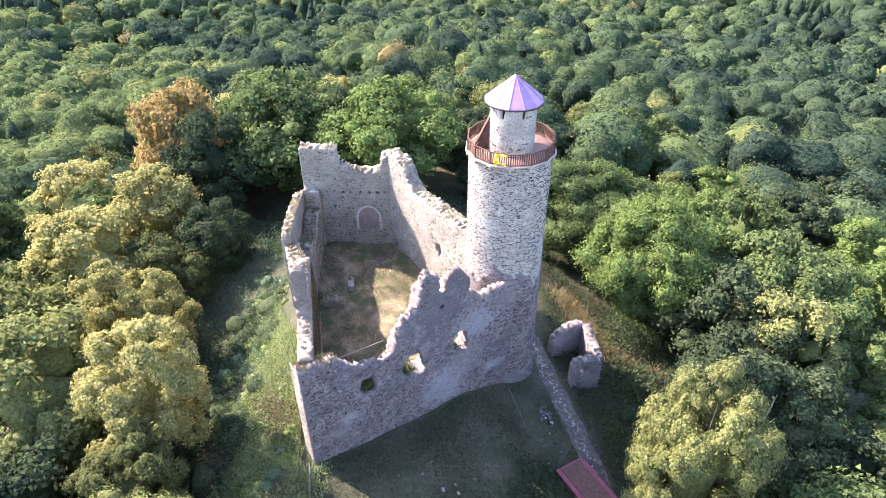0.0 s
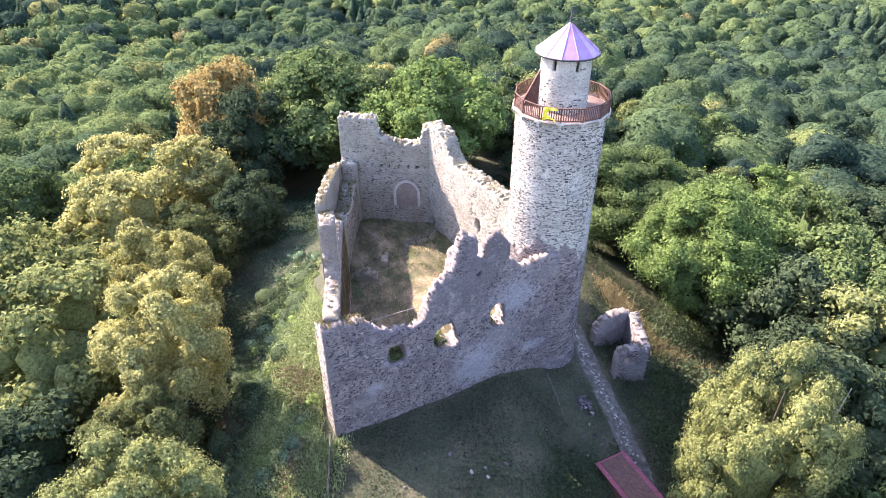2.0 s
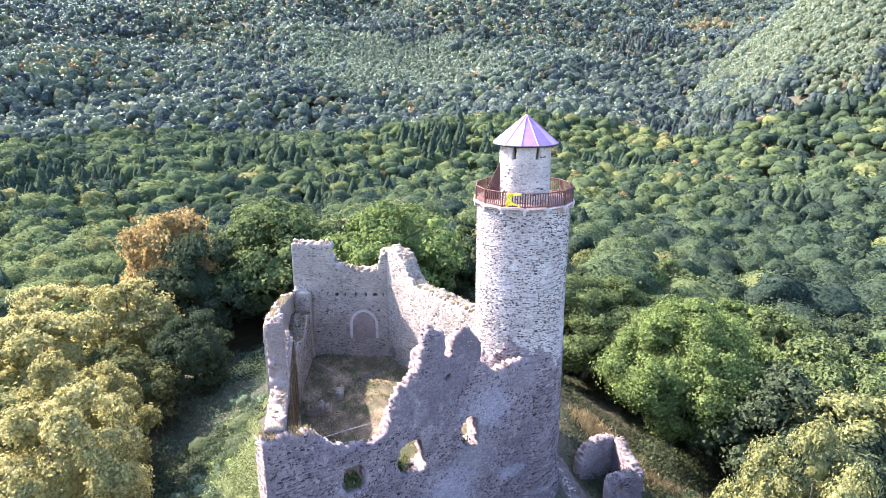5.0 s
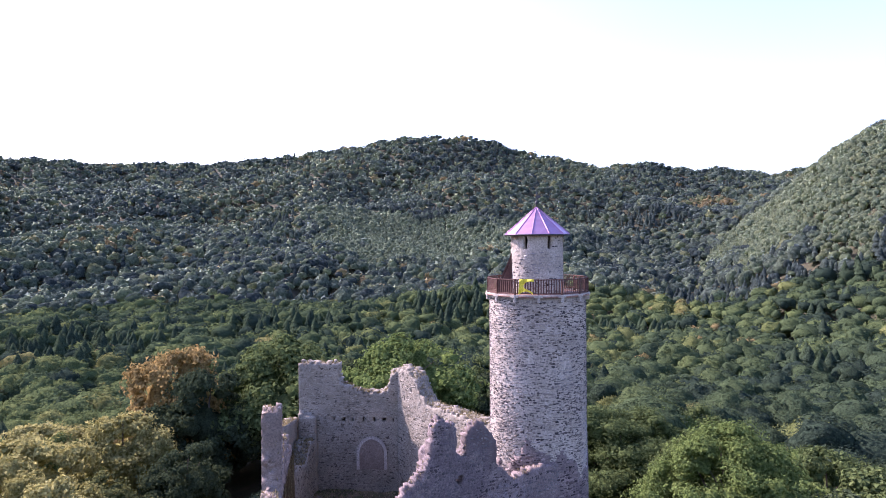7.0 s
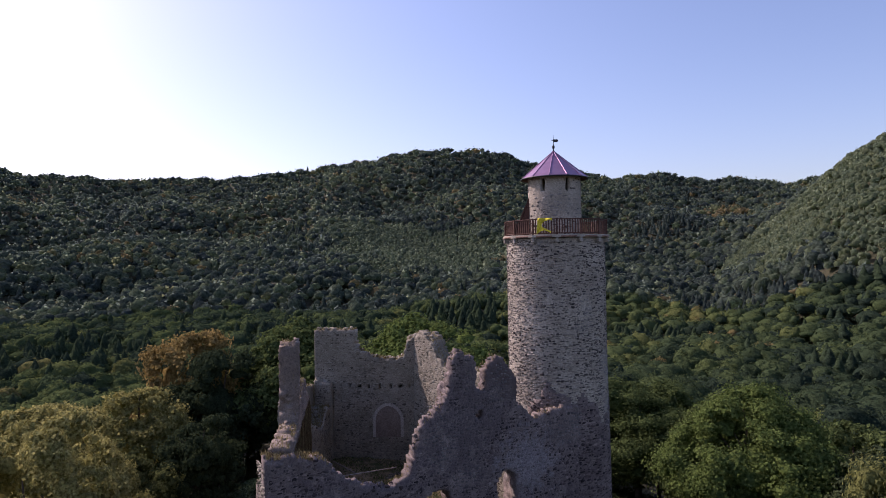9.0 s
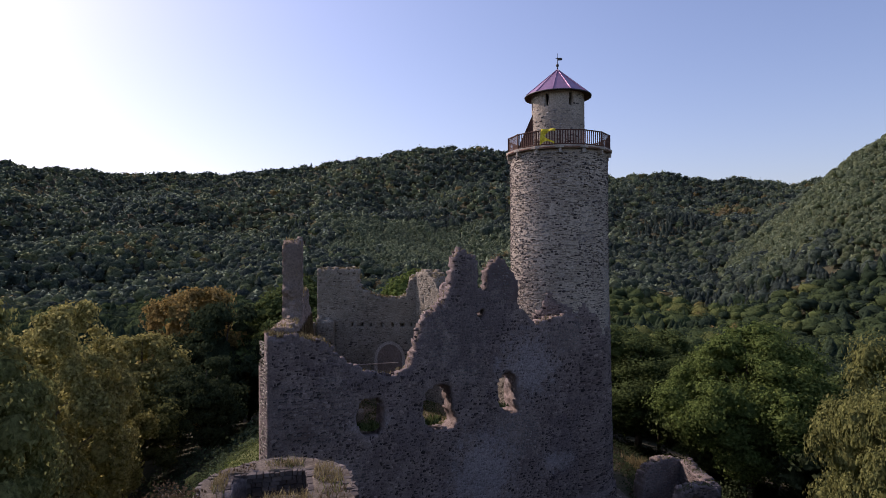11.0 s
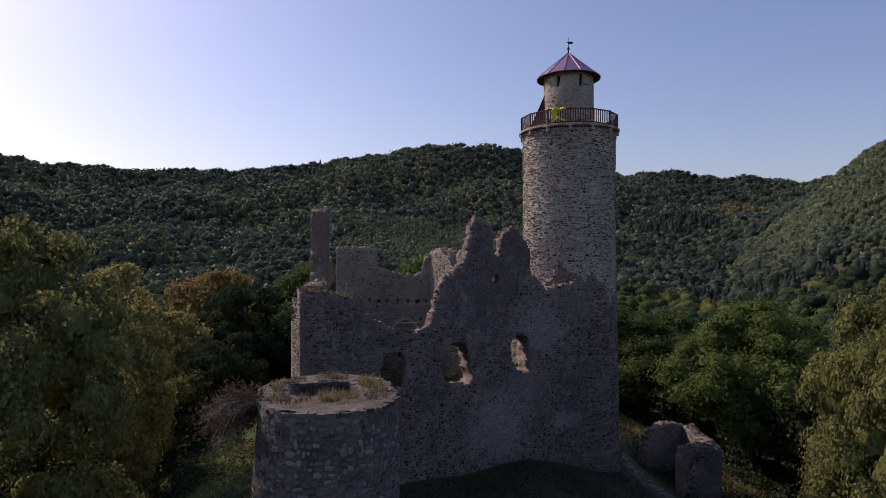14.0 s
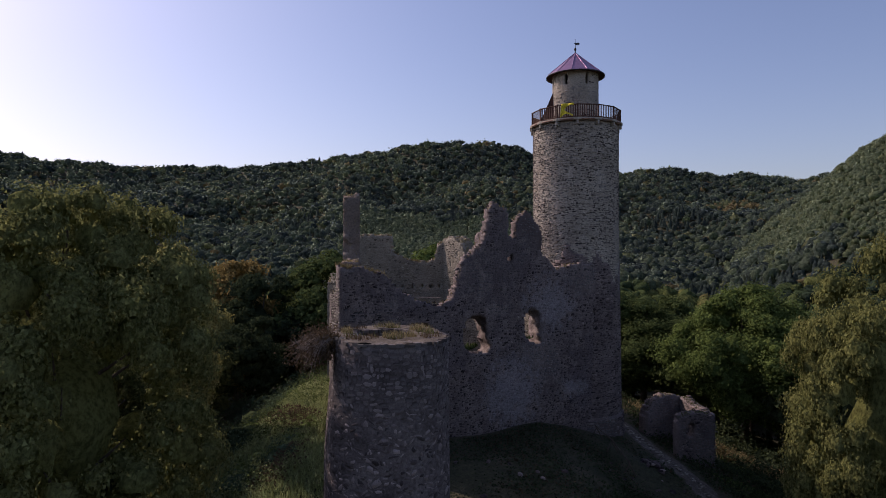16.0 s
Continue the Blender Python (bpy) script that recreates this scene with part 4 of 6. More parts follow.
for x0, x1, z0, z1 in ((0.02, 0.3, 0.72, 0.92), (-0.14, -0.02, 0.84, 0.88), (0.3, 0.36, 0.76, 0.88)):
    bmesh.ops.create_cube(bm, size=1, matrix=Matrix.Translation(((x0 + x1) / 2, 0, APEX + (z0 + z1) / 2)) @ Matrix.Diagonal((x1 - x0, 0.015, z1 - z0, 1)))
part("weather_vane", bm_mesh("weather_vane", bm, mat_iron), tower)

# boarded stair hood on the gallery
hood = part("stair_hood", None, tower, "brown boarded stair hood leaning on the top room")
hood.matrix_local = Matrix.Rotation(radians(172), 4, "Z")
for k in range(6):
    bm = bmesh.new()
    y0 = -0.6 + 0.2 * k
    q = [(1.75, DECK + 2.85), (3.0, DECK + 0.1), (3.08, DECK + 0.14), (1.83, DECK + 2.95)]
    vs = [bm.verts.new((x, y, z)) for y in (y0 + 0.006, y0 + 0.194) for x, z in q]
    for f in ((3, 2, 1, 0), (4, 5, 6, 7), (0, 1, 5, 4), (1, 2, 6, 5), (2, 3, 7, 6), (3, 0, 4, 7)):
        bm.faces.new([vs[i] for i in f])
    part("board", bm_mesh("board", bm, mat_wood), hood)
for y in (-0.62, 0.6):
    bm = bmesh.new()
    vs = [bm.verts.new((x, y + dy, z)) for dy in (0, 0.03) for x, z in ((1.8, DECK + 0.02), (2.95, DECK + 0.02), (1.8, DECK + 2.7))]
    for f in ((0, 1, 2), (5, 4, 3), (0, 3, 4, 1), (1, 4, 5, 2), (2, 5, 3, 0)):
        bm.faces.new([vs[i] for i in f])
    part("cheek", bm_mesh("cheek", bm, mat_wood), hood)

# yellow flag tied to the railing
def flag():
    ob = tagged(new("flag"), "twisted yellow flag hanging from the wooden railing", "flag")
    a = math.radians(-107)
    ob.matrix_world = Matrix.Translation((TX, TY, 0)) @ Matrix.Rotation(a + math.pi / 2, 4, "Z") @ pose(0, -RR - 0.13, 15.15)
    n = 24
    for name, mat, lift, fn in (("cloth", mat_yellow, 0.0, lambda u, v: ((u - 0.85) / 0.55) ** 2 + ((v - 0.5) / 0.36) ** 2 > 1),):
        u, v = np.meshgrid(np.linspace(0, 1, n), np.linspace(0, 1, n), indexing="ij")
        X = (u - 0.5) * 1.0 - 0.1 * v
        Z = 1.15 - v * (1.1 - 0.25 * np.sin(u * 3))
        Y = -0.05 * np.sin(u * 9 + v * 4) - 0.03 * np.sin(v * 12) - 0.06 * v + lift
        V = np.stack([X, Y, Z], -1).reshape(-1, 3)
        i, j = np.meshgrid(np.arange(n - 1), np.arange(n - 1), indexing="ij")
        k = fn(u, v)[:-1, :-1]
        i, j = i[k], j[k]
        F = np.stack([i * n + j, (i + 1) * n + j, (i + 1) * n + j + 1, i * n + j + 1], -1).reshape(-1, 4)
        used, inv = np.unique(F, return_inverse=True)
        part(name, raw_mesh(name, V[used], inv.reshape(F.shape), mat, smooth=True), ob)


flag()

# ---------------------------------------------------------------- horseshoe bastion
BAS = [np.array([-5.27, 17.8]), np.array([-5.72, 19.15])]
BR, BTOP = 2.05, 1.4
_ax = (BAS[1] - BAS[0]) / np.linalg.norm(BAS[1] - BAS[0])
_sd = np.array([_ax[1], -_ax[0]])
HALF = math.pi * BR
LEN2 = float(np.linalg.norm(BAS[1] - BAS[0]))
PERI = 2 * HALF + 2 * LEN2


def bastion_at(s, z, t):
    """Round the stadium-shaped plan, anticlockwise from above, starting at the right flank."""
    s, z, t = np.broadcast_arrays(np.mod(s, PERI), z, t)
    r = BR - t + 0.012 * np.maximum(0, BTOP - z)
    turn = np.where(s < LEN2, 0.0, np.where(s < LEN2 + HALF, (s - LEN2) / BR, np.where(s < 2 * LEN2 + HALF, math.pi, (s - 2 * LEN2 - HALF) / BR + math.pi)))
    r = r + 0.26 * np.clip((0.9 - z) / 4, 0, 1) * np.clip(-np.cos(turn), 0, 1) ** 2 * (t < 0.3)
    out = np.zeros(s.shape + (2,))
    a = s < LEN2
    b = (s >= LEN2) & (s < LEN2 + HALF)
    c = (s >= LEN2 + HALF) & (s < 2 * LEN2 + HALF)
    d = s >= 2 * LEN2 + HALF
    out[a] = BAS[0] + _ax * s[a][:, None] + _sd * r[a][:, None]
    th = (s[b] - LEN2) / BR
    out[b] = BAS[1] + _sd * (np.cos(th) * r[b])[:, None] + _ax * (np.sin(th) * r[b])[:, None]
    out[c] = BAS[1] - _ax * (s[c] - LEN2 - HALF)[:, None] - _sd * r[c][:, None]
    th = (s[d] - 2 * LEN2 - HALF) / BR
    out[d] = BAS[0] - _sd * (np.cos(th) * r[d])[:, None] - _ax * (np.sin(th) * r[d])[:, None]
    return np.concatenate([out, z[..., None]], -1)


bastion = tagged(new("bastion"), "squat rounded rubble bastion with a flat grassy top", "bastion")
bastion.matrix_world = pose(0, 0, 0)
body = part("bastion_wall", ragged_body("bastion_wall", bastion_at, 0, PERI, -16, BTOP - 0.1, lambda s, z: z < 50, 0.9, mat_joint, 0.25, 0.015), bastion)
rows = rubble(0, PERI, -13, BTOP - 0.15, lambda s, z: z < BTOP - 0.1, cover=0.95, seed=51, course=(0.11, 0.24), width=(0.1, 0.34))
rows[:, 4] *= 0.38
near_side = (rows[:, 0] > 2 * LEN2 + HALF + 0.6) & (rows[:, 1] > -4.2)
PIECES.append((body, bastion_at, rows[near_side][-300:]))
rest = np.concatenate([rows[~near_side], rows[near_side][:-300]])
tagged(part("stonework", stones_mesh("stonework", bastion_at, rest, mat_stone_bastion, 52, None, 0.8, 0.05), body), kind="stuff")
def bastion_top():
    """Uneven paved top with a sunken chamber towards the back; the chamber's sides are steep."""
    step = 0.06
    u, v = np.meshgrid(np.arange(-2.2, 2.21, step), np.arange(-2.2, LEN2 + 2.21, step), indexing="ij")
    w = np.clip(v, 0, LEN2)
    inside = np.hypot(u, v - w) < BR - 0.03
    pit = (u > -1.3) & (u < 0.95) & (v > 0.35) & (v < 2.35)
    h = BTOP - 0.02 + 0.03 * np.sin(u * 5 + v * 3) + 0.035 * (hash01(np.floor(u / 0.27), np.floor(v / 0.21)) - 0.5) - np.where(pit, 0.8, 0)
    X, Y = BAS[0][0] + _sd[0] * u + _ax[0] * v, BAS[0][1] + _sd[1] * u + _ax[1] * v
    n, m = u.shape
    i, j = np.meshgrid(np.arange(n - 1), np.arange(m - 1), indexing="ij")
    k = inside[:-1, :-1] & inside[1:, :-1] & inside[1:, 1:] & inside[:-1, 1:]
    i, j = i[k], j[k]
    F = np.stack([i * m + j, (i + 1) * m + j, (i + 1) * m + j + 1, i * m + j + 1], 1)
    used, inv = np.unique(F, return_inverse=True)
    V = np.stack([X, Y, h], -1).reshape(-1, 3)[used]
    part("paved_top", raw_mesh("paved_top", V, inv.reshape(F.shape), mat_worn_top), bastion, "worn mortar and stone top with a sunken chamber")
    g = np.random.default_rng(9)
    for count, lo, hi, height, mat in ((1700, 0.3, 2.7, 0.24, "straw"), (300, 0.3, 2.6, 0.25, "olive"), (900, 0.3, 2.6, 0.16, "brown")):
        uu, vv = g.uniform(-1.9, 1.9, count * 3), g.uniform(-0.6, LEN2 + 1.6, count * 3)
        patch = np.sin(uu * 2.3 + 1) * np.cos(vv * 1.9 + {"straw": 0, "olive": 2, "brown": 3.5}[mat]) > 0.2
        patch &= np.hypot(uu, vv - np.clip(vv, 0, LEN2)) < BR - 0.25
        uu, vv = uu[patch], vv[patch]
        deep = (uu > -1.3) & (uu < 0.95) & (vv > 0.35) & (vv < 2.35)
        c = np.stack([BAS[0][0] + _sd[0] * uu + _ax[0] * vv, BAS[0][1] + _sd[1] * uu + _ax[1] * vv, BTOP - 0.05 - np.where(deep, 0.8, 0)], 1)
        tagged(blades("top_grass", c, height, mat, bastion, 0.016), kind="stuff")


bastion_top()


def chamber_lining():
    """Courses of stone lining the sunken chamber, a little proud of its rim."""
    g = np.random.default_rng(19)
    stone = box_mesh("lining_stone", (1, 1, 1), mat_coping, 0.08)
    turn = math.degrees(math.atan2(_ax[1], _ax[0]))
    for (u0, v0), (u1, v1) in (((-1.3, 0.35), (-1.3, 2.35)), ((-1.3, 2.35), (0.95, 2.35)), ((0.95, 2.35), (0.95, 0.35))):
        run = math.hypot(u1 - u0, v1 - v0)
        for k in range(6):
            s = -0.06
            while s < run:
                w = g.uniform(0.11, 0.3)
                f = (s + w / 2) / run
                u, v = u0 + (u1 - u0) * f, v0 + (v1 - v0) * f
                flat = (w - 0.02, g.uniform(0.2, 0.28)) if u0 == u1 else (g.uniform(0.2, 0.28), w - 0.02)
                ob = part("lining_stone", stone, bastion)
                ob.matrix_world = pose(BAS[0][0] + _sd[0] * u + _ax[0] * v, BAS[0][1] + _sd[1] * u + _ax[1] * v, BTOP - 0.75 + 0.13 * k + g.uniform(-0.015, 0.015), 0, 0, turn + g.uniform(-2, 2)) @ Matrix.Diagonal((flat[0], flat[1], 0.125, 1))
                s += w


chamber_lining()
g = np.random.default_rng(8)
for ring_in, ring_out in ((-0.04, 0.3),):
    s = 0.0
    while s < PERI - 0.15:
        w = g.uniform(0.1, 0.3)
        if g.random() < 0.86:
            dpt = ring_out - g.uniform(0.0, 0.2)
            q = [bastion_at(np.array([a]), np.array([BTOP]), np.array([b]))[0][:2] for a, b in ((s + g.uniform(0, 0.015), ring_in + g.uniform(-0.04, 0.07)), (s + w - g.uniform(0, 0.015), ring_in + g.uniform(-0.04, 0.07)), (s + w - g.uniform(0.01, 0.08), dpt), (s + g.uniform(0.01, 0.08), dpt + g.uniform(-0.05, 0.05)))]
            bm = bmesh.new()
            tip = g.uniform(0.1, 0.125)
            vs = [bm.verts.new((x, y, BTOP - 0.12 + dz + g.uniform(-0.035, 0.015) * (dz > 0))) for dz in (0, tip) for x, y in q]
            for f in ((3, 2, 1, 0), (4, 5, 6, 7), (0, 1, 5, 4), (1, 2, 6, 5), (2, 3, 7, 6), (3, 0, 4, 7)):
                bm.faces.new([vs[i] for i in f])
            part("coping_stone", bm_mesh("coping_stone", bm, mat_coping), bastion)
        s += w
bush = tagged(new("bush"), "leafless straggling bush leaning over the bastion's flank", "bush")
bush.matrix_world = pose(-7.15, 17.3, 1.05)
g = np.random.default_rng(15)
twigs = []
for k in range(120):
    a, r = g.uniform(2.2, 4.3), g.uniform(0.4, 2.0)
    drop = g.uniform(-0.1, 0.5) * r
    path = [(0.25, 0, 0.1)] + [(r * f * math.cos(a + 0.25 * f), r * f * math.sin(a + 0.25 * f), 0.1 + r * f * 0.75 - (0.75 * r + drop) * f * f) for f in (0.3, 0.6, 0.85, 1.0)]
    twigs.append((path, [0.018, 0.013, 0.009, 0.006, 0.003]))
    for j in range(4):
        p = path[g.integers(1, 4)]
        twigs.append(([p, (p[0] + g.uniform(-0.45, 0.1), p[1] + g.uniform(-0.3, 0.3), p[2] + g.uniform(-0.4, 0.3))], [0.007, 0.003]))
part("brushwood", tube_mesh("brushwood", twigs, mat_deadwood, 4), bush)
P = np.array([t[0][-1] for t in twigs])
P = (P[:, None] * g.uniform(0.75, 1.05, (600, 9, 1)) + g.normal(0, 0.18, (600, 9, 3))).reshape(-1, 3)
V, F = leaf_cards(P, g.normal(size=P.shape), np.full(len(P), 0.06))
part("leaves", raw_mesh("leaves", V, F, MAT_LEAF["brown"]), bush)

# ---------------------------------------------------------------- gate ruin and shed
gate = tagged(new("gate_ruin"), "grey rubble remains of a gatehouse with a small window hole", "ruin")
gate.matrix_world = pose(0, 0, 0)
for nm, p, q, top, hole, sd in (("front_slab", (13.7, 46.2), (16.7, 46.9), [(0, -9.6), (0.25, -8.95), (0.8, -8.65), (1.8, -8.55), (2.6, -8.7), (3.08, -9.0)], [oval(1.05, -9.95, 0.42, 0.6, 2.4)], 61),
                            ("rear_slab", (12.2, 50.2), (15.9, 52.3), [(0, -10.2), (0.3, -9.2), (0.9, -8.6), (1.9, -8.25), (3.2, -8.3), (4.2, -8.6)], [], 62),
                            ("side_slab", (17.0, 47.6), (16.5, 52.4), [(0, -8.8), (2.2, -8.75), (4.8, -8.45)], [], 63)):
    at, length = straight(p, q)
    tp = profile(top)
    kp = lambda s, z, tp=tp, hole=hole: (z < tp(s) + edge_noise(s, 0.05)) & ~(hole[0](s, z) if hole else np.zeros(np.shape(s), bool))
    slab = part(nm, ragged_body(nm, at, 0, length, -18, -7.8, kp, 1.0, mat_mortar, layers=3, crumble=0.12, cell=0.15), gate)
    tagged(part("stonework", stones_mesh("stonework", at, rubble(0, length, -17, -8, kp, seed=sd), mat_stone_grey, sd), slab), kind="stuff")
    tagged(part("inner_stonework", stones_mesh("inner_stonework", at, rubble(0, length, -17, -8, kp, seed=sd + 5), mat_stone_grey, sd, 1.0), slab), kind="stuff")
    # Grass on the tops; its olive tone also stands in for missing shade.
    tagged(tufts("top_grass", at, (0.2, length - 0.2), tp, 1.0, 320, 0.14, "olive", slab), kind="stuff")

shed = tagged(new("shed"), "small shed with a dark red sheet roof beside the path", "shed")
shed.matrix_world = pose(13.4, 34.6, -12.3, 0, 0, 30)
part("shed_roof", box_mesh("shed_roof", (3.1, 5.2, 0.07), mat_redroof, 0.01), shed)
for k in range(9):
    part("roof_seam", box_mesh("roof_seam", (3.08, 0.03, 0.04), mat_redroof, 0, (0, -2.4 + 0.6 * k, 0.05)), shed)
part("shed_wall", box_mesh("shed_wall", (2.2, 4.8, 3.0), mat_wood, 0.01, (0, 0, -1.4)), shed)


def path_strip():
    """The trodden path past the tower, laid on the slope."""
    u = np.linspace(0, 1, 60)
    x = 8.7 + 7.75 * u + 0.12 * np.sin(u * 9)
    y = 55.5 - 23.5 * u
    dx, dy = np.gradient(x), np.gradient(y)
    l = np.hypot(dx, dy)
    nx, ny = dy / l, -dx / l
    return x, y, nx, ny


px, py, nx, ny = path_strip()
V, w = [], np.linspace(-1.45, 1.45, 7)
for k in range(len(px)):
    for q in w:
        e = q * (0.85 + 0.1 * math.sin(k * 2.3 + q * 3) + 0.08 * math.sin(k * 0.7 - q))
        x, y = px[k] + nx[k] * e, py[k] + ny[k] * e
        V.append((x, y, float(ground_z(x, y)) + 0.03 - 0.06 * (abs(q) > 1.2)))
F = [(k * 7 + j, k * 7 + j + 1, (k + 1) * 7 + j + 1, (k + 1) * 7 + j) for k in range(len(px) - 1) for j in range(6)]
path_ob = tagged(new("path", raw_mesh("path", V, F, mat_path, smooth=True)), "narrow trodden gravel path with a strip of set stones", "path", kind="structure")
g = np.random.default_rng(12)
def lump(name, mat, seed):
    g2 = np.random.default_rng(seed)
    bm = bmesh.new()
    bmesh.ops.create_icosphere(bm, subdivisions=1, radius=1)
    for v in bm.verts:
        v.co *= g2.uniform(0.75, 1.15)
    return bm_mesh(name, bm, mat)
cob = [lump("path_stone", mat_piece_warm, 70 + k) for k in range(4)]
for k in range(280):
    i = g.integers(0, len(px) - 1)
    f = g.random()
    e = g.normal(0.1, 0.28)
    x, y = px[i] * (1 - f) + px[i + 1] * f + nx[i] * e, py[i] * (1 - f) + py[i + 1] * f + ny[i] * e
    part("path_stone", cob[k % 4], path_ob, at=pose(x, y, float(ground_z(x, y)) + 0.05, 0, 0, g.uniform(0, 360)) @ Matrix.Diagonal((g.uniform(0.1, 0.24), g.uniform(0.08, 0.16), 0.06, 1)))
stone_me = [lump("boulder", mat_piece_grey, 80 + k) for k in range(3)]
heap = tagged(new("stone_heap"), "heap of loose grey stones on the slope", "stones")
heap.matrix_world = pose(10.2, 41.6, float(ground_z(10.2, 41.6)))
for k in range(40):
    x, y = g.normal(0, 0.45), g.normal(0, 0.55)
    part("stone", stone_me[k % 3], heap, at=pose(x, y, 0.22 - 0.25 * (x * x + y * y) - 0.3 * x * 0.42, g.uniform(0, 90), 0, g.uniform(0, 360)) @ Matrix.Diagonal((0.24, 0.17, 0.14, 1)))
for k in range(34):
    x, y = (g.uniform(-8, 6), g.uniform(26, 33)) if k < 22 else (g.uniform(6, 12), g.uniform(35, 40))
    sc = g.uniform(0.09, 0.22)
    b = tagged(new("loose_stone", stone_me[k % 3]), "loose pale stone lying in the grass", "stone", "stones on the lawn")
    b.matrix_world = pose(x, y, float(ground_z(x, y)) + sc * 0.3, 0, 0, g.uniform(0, 360)) @ Matrix.Diagonal((sc * 1.3, sc, sc * 0.8, 1))


def bar_between(p, q, r, ob, name):
    part(name, tube_mesh(name, [([tuple(p), tuple(q)], [r, r * 0.85])], mat_bark, 7), ob)


# timber barriers: one slanting over the lawn below the tower, one along the edge by the wall's corner
for label, line, step in (("weathered pole barrier on leaning trestles below the tower", [(6.6, 43.1), (8.1, 38.9)], 2.2), ("weathered rail fence along the edge of the lawn", [(-11.25, 33.0), (-10.4, 28.0)], 1.25)):
    (x0, y0), (x1, y1) = line
    z0 = float(ground_z(x0, y0))
    fence = tagged(new("fence"), label, "fence")
    fence.matrix_world = pose(x0, y0, z0)
    d = Vector((x1 - x0, y1 - y0, 0))
    n = max(2, int(d.length / step)) + 1
    tops = []
    for k in range(n):
        p = d * (k / (n - 1))
        p.z = float(ground_z(x0 + p.x, y0 + p.y)) - z0
        if step > 2:
            bar_between(p + Vector((-0.55, -0.2, -0.1)), p + Vector((0.08, 0, 1.0)), 0.045, fence, "leg")
            bar_between(p + Vector((0.5, 0.15, -0.1)), p + Vector((-0.08, 0, 1.0)), 0.045, fence, "leg")
        else:
            bar_between(p + Vector((0, 0, -0.3)), p + Vector((0.03, 0, 1.05)), 0.06, fence, "post")
        tops.append(p + Vector((0, 0, 0.93)))
    for p, q in zip(tops, tops[1:]):
        bar_between(p, q, 0.05, fence, "rail")
        if step < 2:
            bar_between(p - Vector((0, 0, 0.45)), q - Vector((0, 0, 0.45)), 0.045, fence, "rail")

# ---------------------------------------------------------------- trees
def limb_paths(height, spread, seed):
    g = np.random.default_rng(seed)
    H = height
    out = [([(0, 0, -1.0), (0.1, 0, H * 0.25), (g.uniform(-.3, .3), g.uniform(-.3, .3), H * 0.55), (g.uniform(-.5, .5), g.uniform(-.5, .5), H * 0.9)], [0.34, 0.27, 0.18, 0.04])]
    for k in range(9):
        a, z = g.uniform(0, 6.28), H * g.uniform(0.3, 0.65)
        r = spread * g.uniform(0.5, 0.85)
        out.append(([(0, 0, z), (r * 0.4 * math.cos(a), r * 0.4 * math.sin(a), z + H * 0.1), (r * math.cos(a), r * math.sin(a), z + H * g.uniform(0.15, 0.3))], [0.13, 0.08, 0.02]))
    return out


def ico(sub):
    bm = bmesh.new()
    bmesh.ops.create_icosphere(bm, subdivisions=sub, radius=1)
    V = np.array([v.co[:] for v in bm.verts])
    F = np.array([[v.index for v in f.verts] for f in bm.faces])
    bm.free()
    return V, F


ICO = {1: ico(1), 2: ico(2), 3: ico(3)}


def unit(v):
    return v / (np.linalg.norm(v, axis=-1, keepdims=True) + 1e-9)


def lumps(centres, radii, sub, g, rough=0.18, floor=-0.55):
    """Uneven rounded cores, open underneath, joined; radii are (n, 3)."""
    V0, F0 = ICO[sub]
    F0 = F0[V0[F0].mean(axis=1)[:, 2] > floor]
    V = V0[None] * radii[:, None] * g.uniform(1 - rough, 1 + rough, (len(centres), len(V0), 1)) + centres[:, None]
    F = (np.arange(len(centres)) * len(V0))[:, None, None] + F0[None]
    return V.reshape(-1, 3), F.reshape(-1, 3)


def join(*pieces):
    V, F, k = [], [], 0
    for v, f in pieces:
        V.append(v), F.append(f + k)
        k += len(v)
    return np.concatenate(V), np.concatenate(F)


